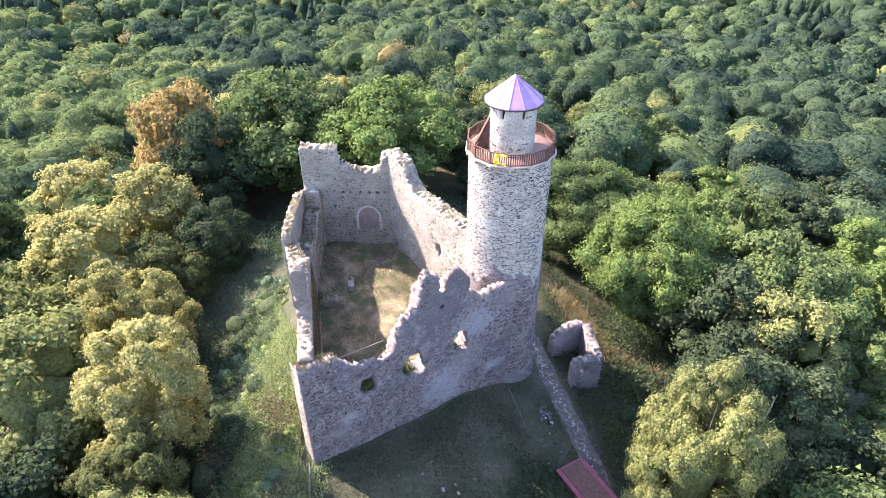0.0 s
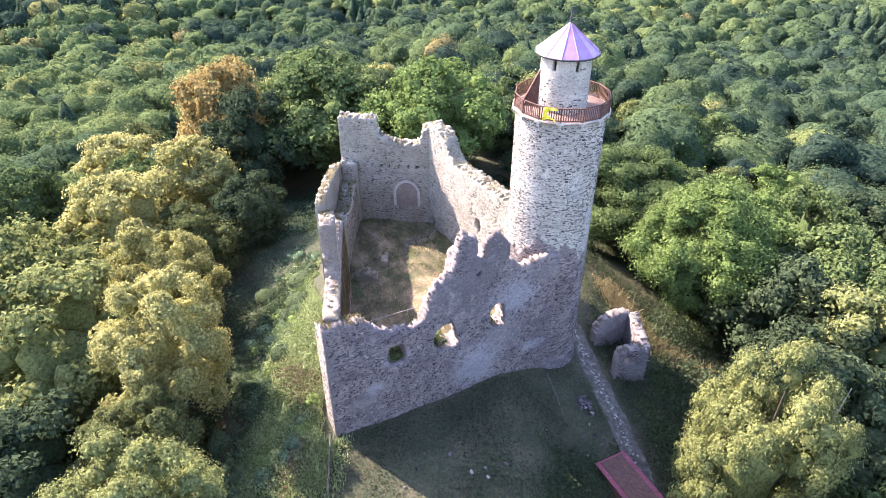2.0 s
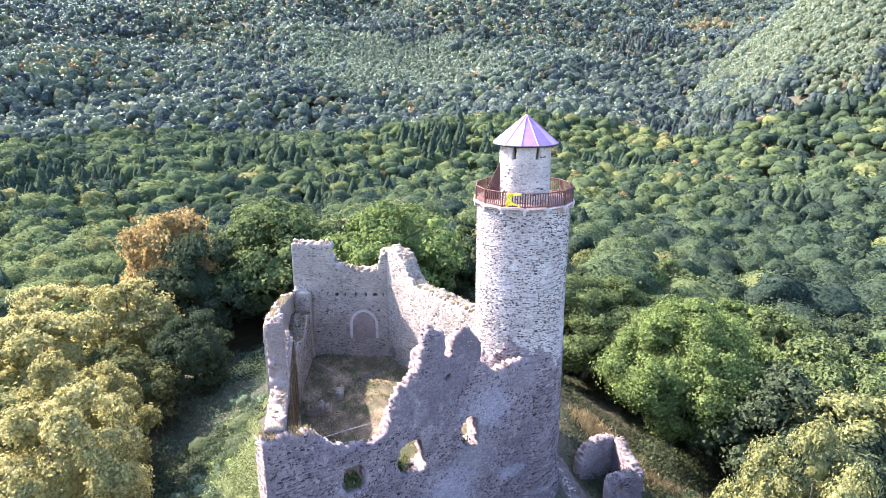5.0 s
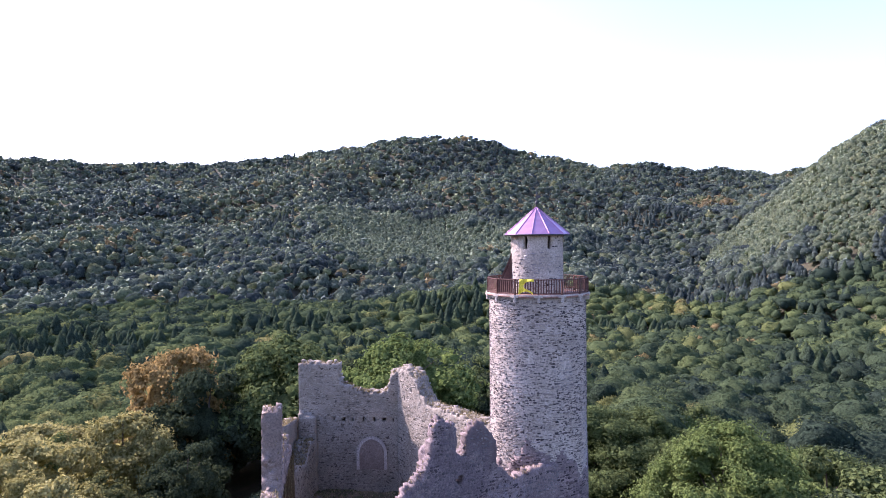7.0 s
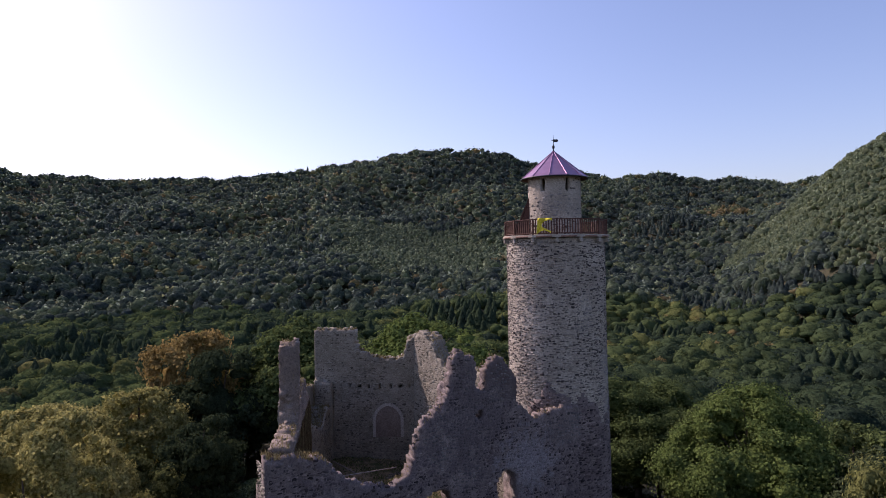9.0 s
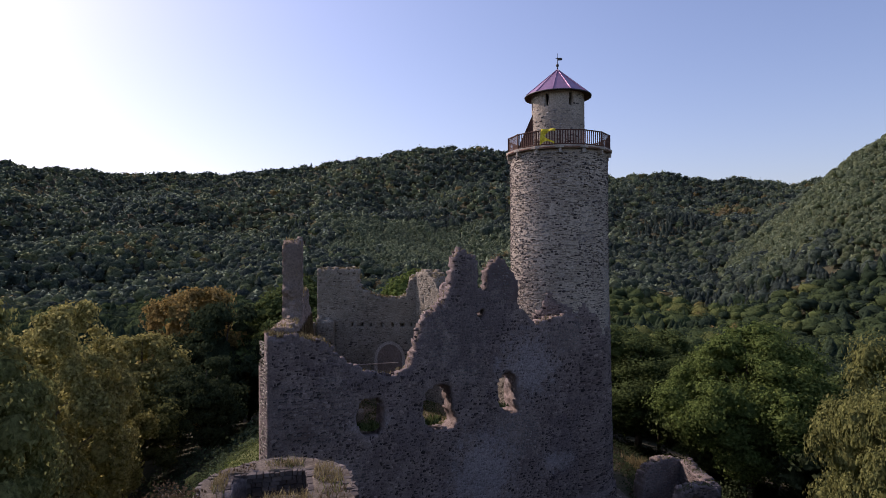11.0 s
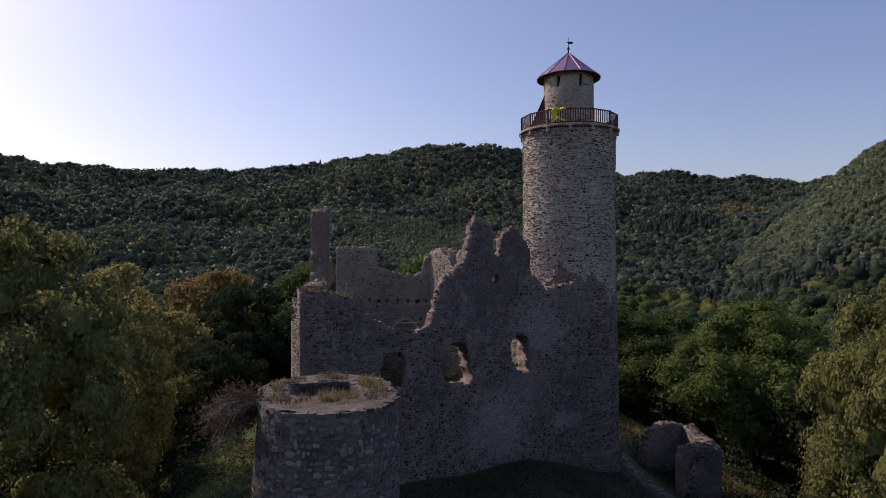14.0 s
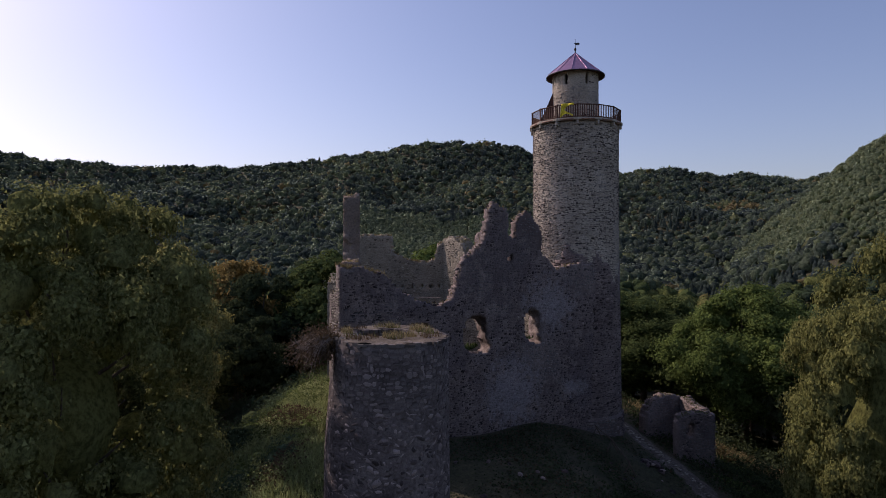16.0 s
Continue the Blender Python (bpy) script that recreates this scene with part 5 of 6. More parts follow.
def crown_arrays(seed, spread, half, lobes, clumps, per, leaf, droop=0.0, core=1, low=1.6, lobe=1.0):
    """A crown about its middle: main limbs' lobes, leaf clumps on each lobe, leaves on each clump."""
    g = np.random.default_rng(seed)
    k = np.arange(lobes) + 0.5
    z = 1 - low * k / lobes
    th = k * 2.39996 + seed
    D0 = unit(np.stack([np.sqrt(1 - z * z) * np.cos(th), np.sqrt(1 - z * z) * np.sin(th), z], 1) + g.normal(0, 0.16, (lobes, 3)))
    rl = spread * lobe * g.uniform(0.3, 0.5, lobes)
    full = np.array([spread, spread, half])
    L = D0 * (full - rl[:, None] * 0.85) * g.uniform(0.78, 1.1, (lobes, 1))
    D1 = unit(g.normal(size=(lobes, clumps, 3)) + D0[:, None] * 1.0 + np.array([0, 0, 0.3]))
    size = rl[:, None] * g.uniform(0.26, 0.56, (lobes, clumps))
    C = L[:, None] + D1 * (rl[:, None] * g.uniform(0.68, 0.95, (lobes, clumps)))[..., None]
    D2 = unit(g.normal(size=(lobes, clumps, per, 3)) + D1[:, :, None] * 0.6 + np.array([0, 0, 0.35]))
    off = D2 * (size[..., None] * g.uniform(0.5, 1.22, (lobes, clumps, per)))[..., None] * np.array([1.12, 1.12, 0.8])
    off[..., 2] -= droop * size[..., None] * g.random((lobes, clumps, per)) ** 2 * 2.0
    P = (C[:, :, None] + off).reshape(-1, 3)
    N = (D2 + D1[:, :, None] * 0.25 + g.normal(0, 0.45, D2.shape)).reshape(-1, 3)
    heart = lumps(np.zeros((1, 3)), np.array([[spread * 0.36, spread * 0.36, half * 0.42]]), 2, g, 0.3, -1.1)
    cs = size.reshape(-1, 1) * np.array([0.62, 0.62, 0.42])
    return join(leaf_cards(P, N, np.full(len(P), leaf)), lumps(C.reshape(-1, 3), cs, core, g, 0.24), lumps(L, rl[:, None] * np.array([0.42, 0.42, 0.38]), 2, g, 0.3), heart)


def crown_mesh(name, height, spread, lobes, clumps, per, leaf, seed, droop=0.0, lobe=1.0, core=1):
    half = height * 0.46
    V, F = crown_arrays(seed, spread, half, lobes, clumps, per, leaf, droop, core, 1.8, lobe)
    return raw_mesh(name, V + np.array([0, 0, height - half]), F, MAT_LEAF["green"])


KINDS = [crown_mesh("crown", 14, 5.9, 15, 11, 80, 0.29, 100), crown_mesh("crown", 13, 6.6, 15, 11, 80, 0.29, 101),
         crown_mesh("crown", 16, 5.1, 16, 11, 80, 0.29, 102, 0.5), crown_mesh("crown", 12, 6.0, 14, 11, 80, 0.29, 103)]
HEIGHTS = [14, 13, 16, 12]
TRUNKS = [tube_mesh("trunk", limb_paths(h, w, 200 + i), mat_bark, 7) for i, (h, w) in enumerate(((14, 5), (13, 5.8), (16, 4.2), (12, 5.2)))]
LIGHT = [crown_mesh("crown", 14, 5.7, 13, 9, 80, 0.29, 110 + k) for k in range(3)]
LIGHT_TRUNK = tube_mesh("trunk", limb_paths(14, 5, 210), mat_bark, 5)


FINE = [crown_mesh("crown", 15, 5.9, 19, 15, 210, 0.185, 120), crown_mesh("crown", 15, 6.6, 20, 15, 210, 0.19, 121), crown_mesh("crown", 17, 5.3, 34, 9, 200, 0.175, 122, 0.8, 0.72),
        crown_mesh("crown", 15, 6.0, 40, 10, 250, 0.11, 124, 0.3, 0.68, 2), crown_mesh("crown", 15, 6.4, 32, 11, 240, 0.135, 125, 0.1, 0.8, 2)]
FINE_H = [15, 15, 17, 15, 15]
FINE_TRUNK = [tube_mesh("trunk", limb_paths(15, 4.8, 220 + k), mat_bark, 8) for k in range(5)]


def tree(x, y, top, kind, leaf, wide=1.0, label="", light=False, turn=None, fine=False):
    gz = float(ground_z(x, y))
    h = 14 if light else FINE_H[kind] if fine else HEIGHTS[kind]
    sz = (top - gz) / h
    ob = tagged(new("tree"), label, "tree", "trees round the castle")
    ob.matrix_world = pose(x, y, gz, 0, 0, rng.uniform(0, 360) if turn is None else turn) @ Matrix.Diagonal((sz * wide, sz * wide, sz, 1))
    crown = part("crown", LIGHT[kind] if light else FINE[kind] if fine else KINDS[kind], ob)
    crown.material_slots[0].link = "OBJECT"
    crown.material_slots[0].material = MAT_LEAF[leaf]
    part("trunk", LIGHT_TRUNK if light else FINE_TRUNK[kind] if fine else TRUNKS[kind], ob)
    return ob


WORDS = {"green": "broad-leaved tree in full green leaf", "bright": "fresh green broad-leaved tree with a rounded crown", "dark": "dark green tree, its low tone partly standing in for shade",
         "yellow": "tall tree with yellowing pale leaves", "lime": "yellow-green tree with a loose crown", "olive": "olive-green tree with a dense crown", "pale": "pale green tree with a full rounded crown", "orange": "tree turning orange-brown at the top"}
NEAR = [(-26, 37, 5.2, 2, "yellow", 0.9), (-33, 51, 0.8, 2, "yellow", 1.0), (-24.5, 29, -0.5, 2, "olive", 1.05), (20.9, 31.5, 4.4, 4, "pale", 0.57), (25.4, 62.4, 0.6, 1, "bright", 1.05),
        (18, 75, -0.6, 0, "green", 1.35), (-18.2, 18.0, 7.4, 3, "lime", 0.74)]
PLACED = [(-8, 90, 5, 1, "bright", 1.15), (-26.5, 98, 3.8, 1, "green", 1.15), (-42.5, 94, 2.9, 0, "orange", 0.9), (-36, 87.5, 1.0, 0, "dark", 0.95), (-38, 39, 1.5, 0, "lime", 1.0), (-57, 83, -5.5, 0, "yellow", 1.0), (37, 50, -1.5, 2, "lime", 1.0), (44, 78, -7, 0, "green", 1.0),
          # The first tree's dark leaves fill a gap of deep shade.
          (29.5, 38.5, -2, 1, "dark", 0.95), (-31, 70, -4, 3, "dark", 0.9), (-44, 62, -1, 0, "yellow", 1.0), (-50, 52, -2, 1, "lime", 1.0), (33, 74, -5, 3, "bright", 1.0),
          (-41, 75, -0.5, 2, "yellow", 1.0), (-17, 100, 0, 0, "dark", 1.0), (6, 86, -4, 0, "dark", 1.0), (-47, 108, -3, 3, "green", 1.0), (-24, 20, -1, 1, "dark", 0.9),
          (-32, 26, -1, 0, "dark", 1.0), (-22, 8, -3, 3, "dark", 1.0), (42, 62, -4, 3, "green", 1.0), (30, 26, -2, 0, "green", 0.8), (24, 23, -4, 3, "dark", 0.8), (33, 55, -3, 1, "dark", 1.0), (24, 69, -3, 1, "green", 1.0), (33, 47, -5, 3, "dark", 1.0), (39, 57, -4, 0, "green", 1.0), (11, 82, -5, 3, "green", 1.0), (27, 76, -4, 0, "green", 1.0), (23, 84, -5, 1, "bright", 0.9)]
for x, y, top, kind, leaf, wide in NEAR:
    tree(x, y, top, kind, leaf, wide, WORDS[leaf] + " beside the castle", fine=True)
for x, y, top, kind, leaf, wide in PLACED:
    tree(x, y, top, kind, leaf, wide, WORDS[leaf] + " on the slope")


def free(x, y):
    """Keeps the castle's clearing and the camera's way open."""
    if -34 < x < 22 and 24 < y < 86 and not (x < -24 and y > 72):
        return False
    if -13 < x < 17 and y < 30:
        return False
    return all((x - t[0]) ** 2 + (y - t[1]) ** 2 > 45 for t in PLACED + NEAR)


g = np.random.default_rng(21)
count = 0
spots = []
while count < 75:
    a, r = g.uniform(-75, 75), math.sqrt(g.uniform(30 ** 2, 118 ** 2))
    x, y = r * math.sin(radians(a)), r * math.cos(radians(a)) + 8
    if not free(x, y) or any((x - u) ** 2 + (y - v) ** 2 < 42 for u, v in spots):
        continue
    spots.append((x, y))
    count += 1
    top = float(ground_z(x, y)) + g.uniform(11, 15.5)
    leaf = ("olive", "yellow", "green", "lime", "green")[g.integers(0, 5)] if x < -20 else ("green", "bright", "green", "dark", "lime")[g.integers(0, 5)]
    tree(x, y, top, int(g.integers(0, 3)), leaf, g.uniform(0.85, 1.15), WORDS[leaf] + " in the wood", True)

# dead snag on the right-hand slope
snag = tagged(new("dead_tree"), "bare leaning dead tree trunk among green trees", "tree")
gz = float(ground_z(25.6, 33.6))
snag.matrix_world = pose(25.9, 34.4, gz - 2.2, -3, 4, 0)
part("trunk", tube_mesh("trunk", [([(0, 0, -1), (0, 0, 8), (0.3, 0, 15), (0.4, 0, 19.5)], [0.3, 0.22, 0.13, 0.03]), ([(0.3, 0, 15), (1.4, 0.2, 16.5)], [0.07, 0.02]), ([(0.2, 0, 13), (-1.0, 0.3, 15)], [0.07, 0.02])], mat_deadwood, 7), snag)


# ---------------------------------------------------------------- woods
def scatter(r0, r1, spacing, az0, az1, seed):
    g = np.random.default_rng(seed)
    n = int((az1 - az0) / 360 * math.pi * (r1 ** 2 - r0 ** 2) / spacing ** 2 * 1.0)
    r = np.sqrt(g.uniform(r0 ** 2, r1 ** 2, n * 3))
    a = np.radians(g.uniform(az0, az1, n * 3))
    x, y = r * np.sin(a), r * np.cos(a)
    cell = np.stack([np.floor(x / spacing), np.floor(y / spacing)], 1)
    _, first = np.unique(cell, axis=0, return_index=True)
    return x[first], y[first]


def tree_tone(x, y, g):
    patch = 0.5 + 0.5 * np.sin(x * 0.013 + 2 * np.sin(y * 0.006)) * np.cos(y * 0.011 + 1)
    return np.clip(0.22 + 0.32 * patch + g.normal(0, 0.24, len(x)), 0, 1) + (g.random(len(x)) < 0.025) * 0.4


def spire(seed, tiers, sides):
    """A spruce: ragged skirts one above the other, one unit high and about 0.36 wide."""
    g = np.random.default_rng(seed)
    V, F = [], []
    for t in range(tiers):
        lo, hi = 0.12 + 0.8 * t / tiers, 0.3 + 0.82 * (t + 1) / tiers
        r = 0.2 * (1 - t / tiers) ** 0.85 + 0.02
        o = len(V)
        for q in range(sides):
            a = 2 * math.pi * (q + 0.5 * (t % 2)) / sides
            rr = r * g.uniform(0.6, 1.15)
            V.append((rr * math.cos(a), rr * math.sin(a), lo + g.uniform(-0.03, 0.03)))
        V.append((0, 0, min(hi, 1.0)))
        F += [(o + q, o + (q + 1) % sides, o + sides) for q in range(sides)]
    return np.array(V), np.array(F)


def dome(seed, sub, cards, leaf, depth=0.3, core=1.0, knobs=11, sharp=4.0):
    """A far crown in one: an uneven lobed dome of unit size with leaf sprays over it."""
    g = np.random.default_rng(seed)
    V0, F0 = ICO[sub]
    B = unit(g.normal(size=(knobs, 3)) + np.array([0, 0, 0.7]))
    stretch = g.uniform(0.8, 1.22, 2)
    def swell(d):
        return 1 - depth + depth * np.clip((d @ B.T).max(axis=-1) * sharp - sharp + 1, -0.8, 1)
    F0 = F0[V0[F0].mean(axis=1)[:, 2] > -0.5]
    V = V0 * (swell(V0) * g.uniform(0.9, 1.08, len(V0)))[:, None] * np.array([stretch[0], stretch[1], 1]) * core
    D = unit(g.normal(size=(cards, 3)) + np.array([0, 0, 0.6]))
    P = D * (swell(D) * g.uniform(0.93, 1.15, cards))[:, None] * np.array([stretch[0], stretch[1], 1])
    return join((V, F0), leaf_cards(P, D + g.normal(0, 0.45, D.shape), np.full(cards, leaf)))


# stands on the hills: x, y, half axes, kind and the mean tone
STANDS = [(-205, 310, 45, 75, "spruce", 0), (-100, 380, 42, 26, "spruce", 0), (-50, 295, 22, 15, "spruce", 0), (5, 445, 60, 34, "spruce", 0), (165, 285, 26, 16, "spruce", 0), (122, 430, 38, 24, "spruce", 0), (225, 560, 40, 60, "spruce", 0),
          (300, 1010, 60, 50, "spruce", 0), (-290, 960, 40, 60, "spruce", 0), (300, 500, 40, 40, "spruce", 0), (-70, 880, 150, 130, "young", 0.62), (380, 640, 100, 190, "young", 0.72),
          # Tone of the first two also carries slope shade, of the next two haze.
          (110, 160, 55, 90, "old", 0.2), (190, 240, 70, 60, "old", 0.15), (-130, 170, 60, 60, "old", 0.62), (-90, 130, 40, 30, "old", 0.7), (170, 510, 45, 30, "old", 0.75), (440, 1130, 50, 50, "old", 0.98)]


def woods(name, x, y, crowns, spires, rad0, seed, label, mat, tall=0.85, clear=False):
    """Broad crowns and spruces over the ground, one mesh."""
    g = np.random.default_rng(seed)
    if clear:
        keep = np.array([free(a, b) for a, b in zip(x, y)])
        x, y = x[keep], y[keep]
    n = len(x)
    z = ground_z(x, y)
    tone = tree_tone(x, y, g)
    spruce = g.random(n) < 0.035
    young = np.zeros(n, bool)
    wob = 1 + 0.25 * np.sin(x * 0.045 + 1) * np.cos(y * 0.05) + g.normal(0, 0.07, n)
    for sx, sy, ax, ay, kind, mean in STANDS:
        inside = ((x - sx) / ax) ** 2 + ((y - sy) / ay) ** 2 < wob ** 2
        if kind == "spruce":
            spruce |= inside & (g.random(n) < 0.82)
        else:
            young |= inside & (kind == "young")
            tone = np.where(inside, mean + g.normal(0, 0.05 if kind == "young" else 0.15, n), tone)
    spruce &= ~young
    rad = rad0 * (0.62 + 0.8 * g.random(n) ** 1.4) * np.where(young, 0.7, 1)
    lift = tall * g.uniform(0.8, 1.4, n)
    hgt = np.where(young, g.uniform(9, 11, n), g.uniform(11, 16, n) + 0.6 * (rad - rad0))
    tone = np.where(spruce, g.uniform(0.05, 0.24, n), tone)
    spin = g.uniform(0, 2 * math.pi, n)
    pick = g.integers(0, 1000, n)
    pieces, tones = [], []
    for group, shapes, pointed in ((~spruce, crowns, False), (spruce, spires, True)):
        for k, (V0, F0) in enumerate(shapes):
            i = np.nonzero(group & (pick % len(shapes) == k))[0]
            if not len(i):
                continue
            c, s_ = np.cos(spin[i])[:, None], np.sin(spin[i])[:, None]
            wide = (hgt[i] * 1.8 if pointed else rad[i])[:, None]
            up = (hgt[i] * 1.22)[:, None] if pointed else (rad[i] * lift[i])[:, None]
            low = z[i][:, None] if pointed else (z[i] + hgt[i] - rad[i] * lift[i])[:, None]
            V = np.stack([x[i][:, None] + wide * (V0[:, 0] * c - V0[:, 1] * s_), y[i][:, None] + wide * (V0[:, 0] * s_ + V0[:, 1] * c), low + up * V0[:, 2]], -1)
            F = (np.arange(len(i)) * len(V0))[:, None, None] + F0[None]
            pieces.append((V.reshape(-1, 3), F.reshape(-1, 3)))
            tones.append(np.repeat(tone[i], len(V0)))
    V, F = join(*pieces)
    tagged(new(name, raw_mesh(name, V, F, mat, np.concatenate(tones))), label, "forest", kind="stuff")


WOOD_NEAR = [dome(300 + k, 3, 800, 0.068, 0.34, 0.96, 26, 8.0) for k in range(6)]
WOOD_MID = [dome(320 + k, 3, 200, 0.125, 0.3, 0.98, 20, 7.0) for k in range(6)]
WOOD_SLOPE = [dome(340 + k, 2, 60, 0.2, 0.3, 0.95, 14, 5.0) for k in range(6)]
WOOD_FAR = [dome(360 + k, 2, 18, 0.28, 0.3, 0.97) for k in range(5)]
WOOD_CREST = [dome(380 + k, 1, 14, 0.36, 0.3, 0.92) for k in range(5)]
SPIRES = [spire(400 + k, 8, 9) for k in range(4)]
SPIRES_FAR = [spire(410 + k, 4, 6) for k in range(3)]
x, y = scatter(105, 190, 8.6, -58, 58, 31)
woods("valley_wood", x, y, WOOD_NEAR, SPIRES, 5.6, 32, "dense mixed green wood in the valley behind the castle", mat_forest, clear=True)
x, y = scatter(190, 330, 8.2, -55, 55, 39)
woods("valley_wood", x, y, WOOD_MID, SPIRES, 6.8, 40, "dense mixed wood with dark spruce groups in the valley", mat_forest)
x, y = scatter(330, 560, 8.9, -52, 52, 33)
woods("lower_slope_wood", x, y, WOOD_SLOPE, SPIRES, 6.9, 34, "dense mixed wood on the lower slopes", mat_forest)
x, y = scatter(560, 1000, 9.8, -48, 48, 35)
woods("hillside_wood", x, y, WOOD_FAR, SPIRES_FAR, 7.2, 36, "wooded hillside with broad-leaved trees and some spruce", mat_far_hazed)
x, y = scatter(1000, 1580, 11.5, -47, 47, 37)
x, y = np.concatenate([(lambda q: q[(((q[:, 0] - a) / c) ** 2 + ((q[:, 1] - b) / d) ** 2) < 1.1])(np.stack(np.meshgrid(np.arange(a - 1.1 * c, a + 1.1 * c, 6.0), np.arange(b - 1.1 * d, b + 1.1 * d, 7.5)), -1).reshape(-1, 2)) for a, b, c, d, kind, mean in STANDS if kind == "young"]).T
x, y = x + np.random.default_rng(5).normal(0, 1.1, x.shape), y + np.random.default_rng(6).normal(0, 1.1, y.shape)
woods("plantation", x, y, WOOD_CREST, SPIRES_FAR, 6.6, 42, "even young plantation on the hillside", mat_far_hazed, 1.3)
x, y = scatter(1000, 1580, 11.5, -47, 47, 37)
woods("crest_wood", x, y, WOOD_CREST, SPIRES_FAR, 8.0, 38, "distant wooded hill crest", mat_far_hazed)


# ---------------------------------------------------------------- undergrowth
def undergrowth(name, n, box, mat, leaf, height, seed, label, dens=0.0, shift=0.0):
    g = np.random.default_rng(seed)
    x, y = g.uniform(box[0], box[1], n), g.uniform(box[2], box[3], n)
    patch = np.sin(x * 0.55 + shift + 1.5 * np.sin(y * 0.3)) * np.cos(y * 0.42 + x * 0.2 + shift)
    keep = patch + g.normal(0, 0.3, n) > dens
    inner = np.minimum(np.minimum(x - box[0], box[1] - x), np.minimum(y - box[2], box[3] - y))
    keep &= g.random(n) < np.clip(inner / 2.0, 0, 1) ** 1.5
    edge = np.where(y < 49, -12.35 - 0.207 * (y - 34.5), np.maximum(-19.2, -15.9 - 0.49 * (y - 49)))
    castle = ((x > edge) & (x < 10) & (y > 33 + np.maximum(0, x + 11) * 0.65) & (y < 67))
    keep &= ~castle
    on_path = np.abs(x - np.interp(-y, -py[::1], px)) < 1.35
    keep &= ~(on_path & (y < 56))
    # Strip of brown and dark plants; their colour partly replaces the trees' shade.
    gully = np.abs(x + 24.2 + 0.39 * (y - 35)) < 1.7
    if name != "tree_foot_scrub":
        keep &= gully if name == "gully_plants" else ~gully
    x, y, patch = x[keep], y[keep], patch[keep]
    z = ground_z(x, y) + g.random(len(x)) * height * (0.4 + np.clip(patch, 0, 1))
    if not leaf:
        tagged(blades(name, np.stack([x, y, ground_z(x, y)], 1), height, mat, None, 0.045), label, "plants", kind="stuff")
        return
    N = g.normal(0, 0.6, (len(x), 3)) + np.array([0, 0, 0.7])
    V, F = leaf_cards(np.stack([x, y, z], 1), N, np.full(len(x), leaf))
    tagged(new(name, raw_mesh(name, V, F, MAT_LEAF[mat])), label, "plants", kind="stuff")


undergrowth("slope_weeds", 100000, (-20, -9.3, 18, 70), "weed", 0.11, 0.8, 61, "light yellow-green weeds on the sunny slope", -0.6)
undergrowth("slope_grass", 70000, (-20.5, -9.3, 18, 70), "weed", 0.0, 0.7, 75, "tall yellow-green grass on the sunny slope", -1.1)
undergrowth("slope_shrubs", 34000, (-24, -13, 20, 84), "green", 0.13, 1.4, 62, "green shrubs on the slope", 0.3)
undergrowth("slope_shrubs", 42000, (-36, -17, 22, 88), "teal", 0.15, 1.5, 70, "bluish green brambles on the slope", -0.5, 1.1)
undergrowth("dead_stalks", 42000, (-25, -12, 18, 42), "brown", 0.14, 0.9, 71, "brown withered bracken on the slope", 0.0, 2.2)
undergrowth("gully_plants", 22000, (-36, -19, 22, 64), "brown", 0.22, 0.6, 68, "brown dead stalks, partly shade put into the gully's colour", -1.1)
undergrowth("bank_shrubs", 70000, (10.5, 36, 24, 84), "dark", 0.16, 1.1, 63, "dark green scrub on the bank below the path", -0.6)
undergrowth("bank_weeds", 26000, (15, 28, 34, 62), "green", 0.16, 0.6, 72, "green weeds on the bank", 0.1, 1.4)
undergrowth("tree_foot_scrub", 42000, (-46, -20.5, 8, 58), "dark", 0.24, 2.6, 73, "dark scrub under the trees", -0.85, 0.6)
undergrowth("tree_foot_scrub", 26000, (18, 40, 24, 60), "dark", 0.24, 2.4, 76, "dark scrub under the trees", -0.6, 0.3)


def mounds(name, n, box, mat, seed, label, big=1.3):
    """Separate leafy mounds on the meadow, joined."""
    g = np.random.default_rng(seed)
    x, y = g.uniform(box[0], box[1], n), g.uniform(box[2], box[3], n)
    ok = x < np.where(y < 49, -13.2 - 0.207 * (y - 34.5), -18.6)
    x, y = x[ok], y[ok]
    n, k = len(x), 150
    r = 0.35 + (big - 0.35) * g.random(n) ** 1.5
    D = g.normal(size=(n, k, 3))
    D[..., 2] = np.abs(D[..., 2])
    D /= np.linalg.norm(D, axis=2, keepdims=True)
    lump = 1 + 0.25 * np.sin(4 * D[..., 0] + 5 * D[..., 1] + 3 * x[:, None])
    P = D * (r[:, None] * lump * g.uniform(0.75, 1.08, (n, k)))[..., None] * np.array([1.1, 1.1, 0.9]) + np.stack([x, y, ground_z(x, y)], 1)[:, None]
    V, F = join(leaf_cards(P.reshape(-1, 3), (D + g.normal(0, 0.3, D.shape)).reshape(-1, 3), np.full(n * k, 0.15)), lumps(np.stack([x, y, ground_z(x, y)], 1), r[:, None] * np.array([0.8, 0.8, 0.62]), 2, g, 0.3, -0.1))
    tagged(new(name, raw_mesh(name, V, F, MAT_LEAF[mat])), label, "plants", kind="stuff")


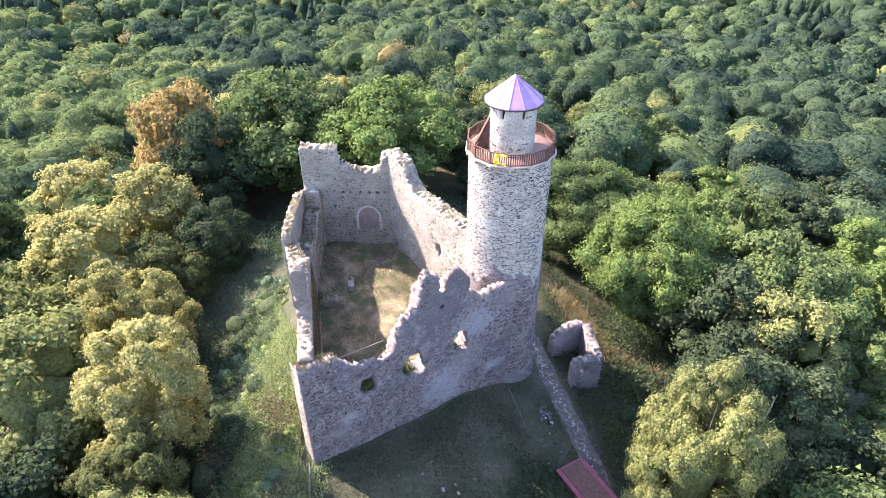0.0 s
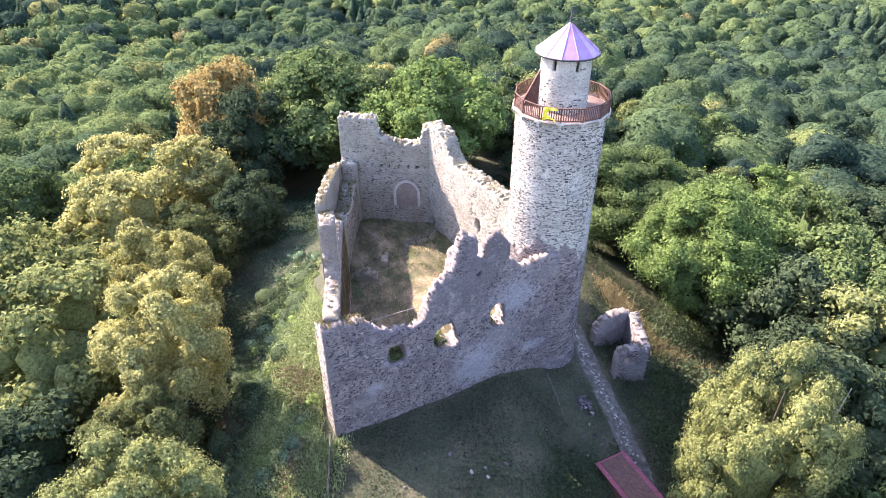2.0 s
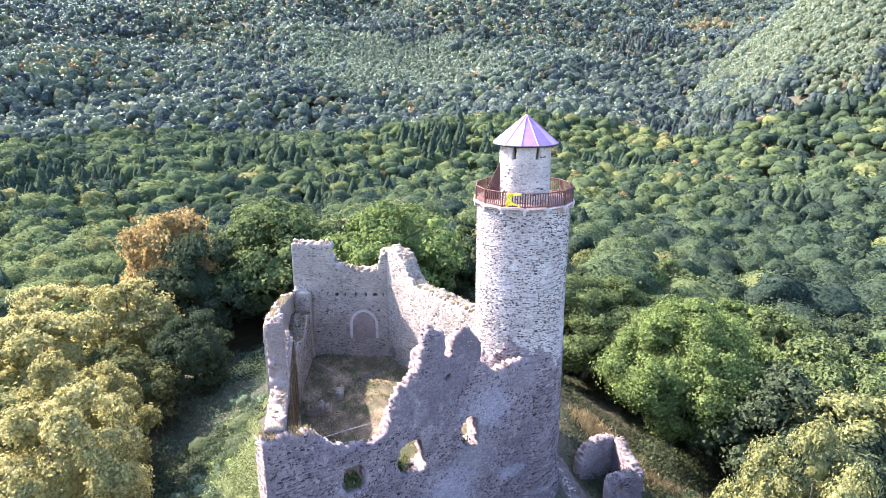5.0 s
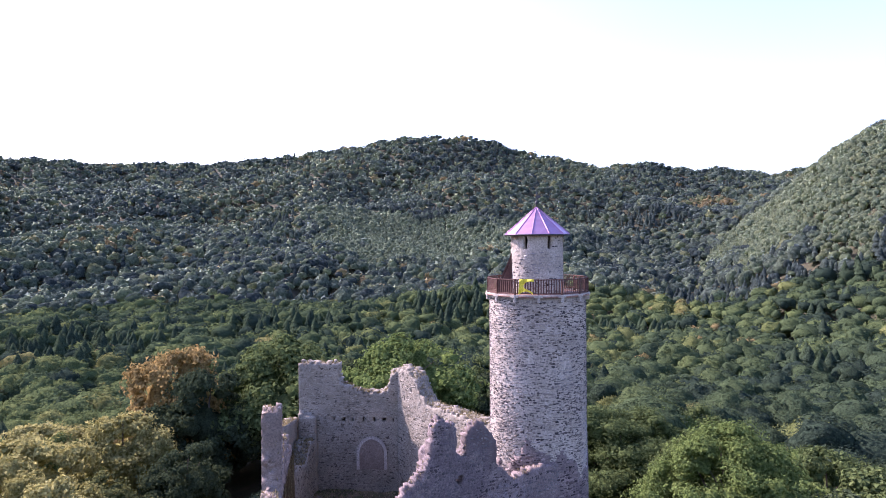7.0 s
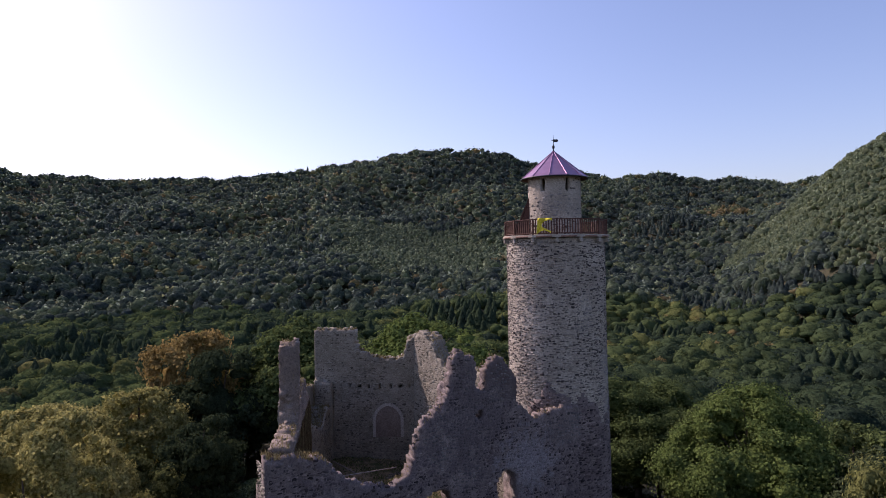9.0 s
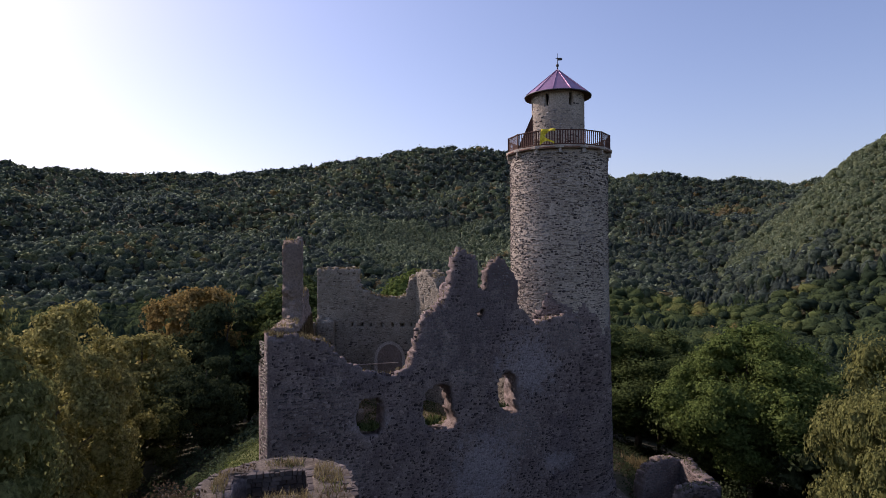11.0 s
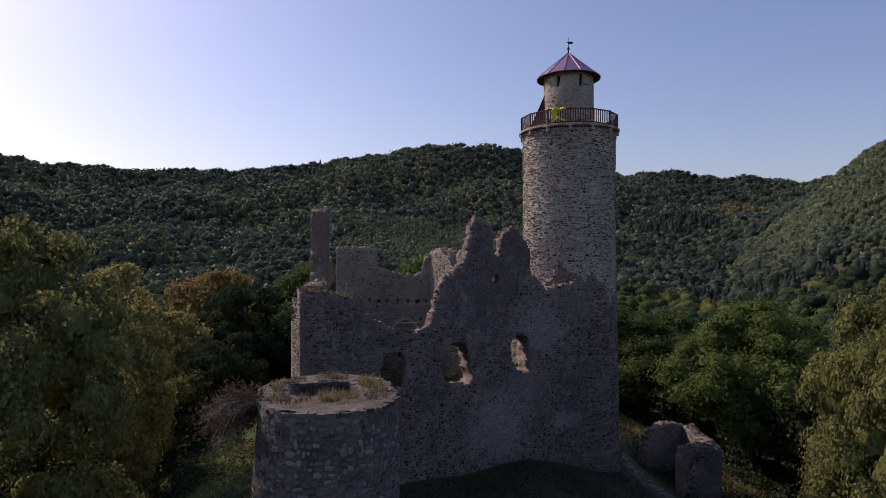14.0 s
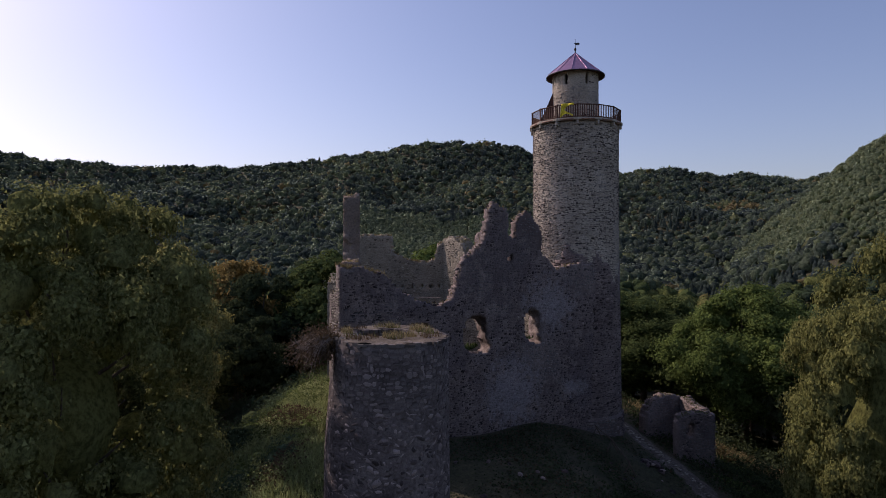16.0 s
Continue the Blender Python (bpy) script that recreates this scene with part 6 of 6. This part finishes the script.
mounds("meadow_bushes", 170, (-23, -12.5, 22, 62), "weed", 81, "pale green leafy bushes in the meadow", 0.85)
mounds("meadow_bushes", 80, (-25, -13, 24, 66), "teal", 82, "bluish green bushes in the meadow", 1.5)
mounds("gully_bushes", 60, (-26, -17, 26, 60), "dark", 84, "dark green bushes along the gully", 2.2)
mounds("meadow_bushes", 80, (-24, -13, 22, 58), "bright", 83, "fresh green bushes in the meadow", 1.0)
undergrowth("lawn_shrubs", 6500, (4.5, 12.5, 29.5, 38), "dark", 0.16, 0.9, 74, "low dark shrubs above the shed", -0.5)
def grass_band(n):
    """Dry grass on the sunlit edge of the bank."""
    g = np.random.default_rng(64)
    u = g.random(n)
    x = np.interp(u, [0, 0.3, 0.6, 1], [15, 17, 20.5, 27]) + g.normal(0, 0.7, n)
    y = np.interp(u, [0, 0.3, 0.6, 1], [62, 57, 53, 49.5]) + g.normal(0, 0.7, n)
    tagged(blades("dry_grass", np.stack([x, y, ground_z(x, y)], 1), 0.9, "straw", None, 0.06), "dry yellow grass along the edge of the bank", "grass", kind="stuff")


def yard_grass(n):
    g = np.random.default_rng(66)
    u, v = g.random(n), g.random(n)
    k = [np.array(q) for q in YARD]
    P = ((1 - u) * (1 - v))[:, None] * k[0] + (u * (1 - v))[:, None] * k[1] + (u * v)[:, None] * k[2] + ((1 - u) * v)[:, None] * k[3]
    patch = np.sin(P[:, 0] * 1.1 + 2 * np.sin(P[:, 1] * 0.5)) * np.cos(P[:, 1] * 0.8 + P[:, 0] * 0.3)
    bare = np.exp(-((P[:, 0] + 5.5) ** 2 + (P[:, 1] - 51.5) ** 2) / 7)
    P = P[patch - 1.3 * bare > -0.25 + 0.5 * g.normal(size=n)]
    z = yard_z(P[:, 0], P[:, 1])
    for name, mat, pick, label in (("yard_grass", "green", slice(0, None, 2), "short green grass in the courtyard"), ("yard_stubble", "straw", slice(1, None, 4), "dry stubble in the courtyard")):
        tagged(blades(name, np.concatenate([P, z[:, None]], 1)[pick], 0.15, mat, None, 0.035), label, "grass", kind="stuff")


yard_grass(34000)
grass_band(9000)
undergrowth("bank_stalks", 9000, (11, 32, 35, 80), "brown", 0.2, 0.5, 64, "brown withered stalks on the bank", -0.1)
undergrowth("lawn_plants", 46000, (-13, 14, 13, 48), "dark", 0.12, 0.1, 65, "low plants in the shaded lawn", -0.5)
undergrowth("lawn_stalks", 20000, (-13, 14, 15, 48), "brown", 0.12, 0.12, 69, "dry stalks in the shaded lawn", -0.1)
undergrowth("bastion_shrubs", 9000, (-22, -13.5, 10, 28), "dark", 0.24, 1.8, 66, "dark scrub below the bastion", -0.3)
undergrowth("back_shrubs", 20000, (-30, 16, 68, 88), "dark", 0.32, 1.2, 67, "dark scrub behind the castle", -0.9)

# ---------------------------------------------------------------- single stones, the nearest of each wall
def stone_piece(seed):
    """An uneven many-sided stone in a unit box, its outer face smaller than its bed."""
    g = np.random.default_rng(seed)
    k = int(g.integers(6, 9))
    a = (np.arange(k) + g.uniform(-0.32, 0.32, k)) * 2 * math.pi / k
    r = g.uniform(0.42, 0.6, k) / np.maximum(np.abs(np.cos(a)), np.abs(np.sin(a))) ** 0.8
    x, z = r * np.cos(a), r * np.sin(a)
    bm = bmesh.new()
    rings = [[bm.verts.new((x[i] * sc, y + g.uniform(-0.06, 0.06), z[i] * sc)) for i in range(k)] for y, sc in ((0.5, 1.0), (-0.25, 0.98), (-0.5, 0.8))]
    for lo, hi in zip(rings, rings[1:]):
        for i in range(k):
            bm.faces.new((lo[i], lo[(i + 1) % k], hi[(i + 1) % k], hi[i]))
    bm.faces.new(rings[-1])
    bmesh.ops.recalc_face_normals(bm, faces=bm.faces[:])
    return bm


PIECE_ME = [bm_mesh("stone", stone_piece(90 + k), mat_piece_grey) for k in range(8)]
BASTION_ME = [bm_mesh("stone", stone_piece(190 + k), mat_piece_bastion) for k in range(8)]
g = np.random.default_rng(77)
for owner, at, rows in PIECES:
    for s, z, w, h, p in rows:
        a, b = at(np.array([s - 0.05, s + 0.05]), np.array([z, z]), np.array([0.0, 0.0]))
        d = Vector(b - a).normalized()
        m = Matrix.Translation(Vector((a + b) / 2)) @ Matrix.Rotation(math.atan2(d.y, d.x), 4, "Z") @ Matrix.Rotation(g.uniform(-0.2, 0.2), 4, "Y") @ Matrix.Diagonal((w * 1.04, (0.02 + 2 * p) if owner is body else (0.04 + 2 * p), h * 1.04, 1))
        part("stone", (BASTION_ME if owner is body else PIECE_ME)[int(g.integers(0, 8))], owner, at=m)
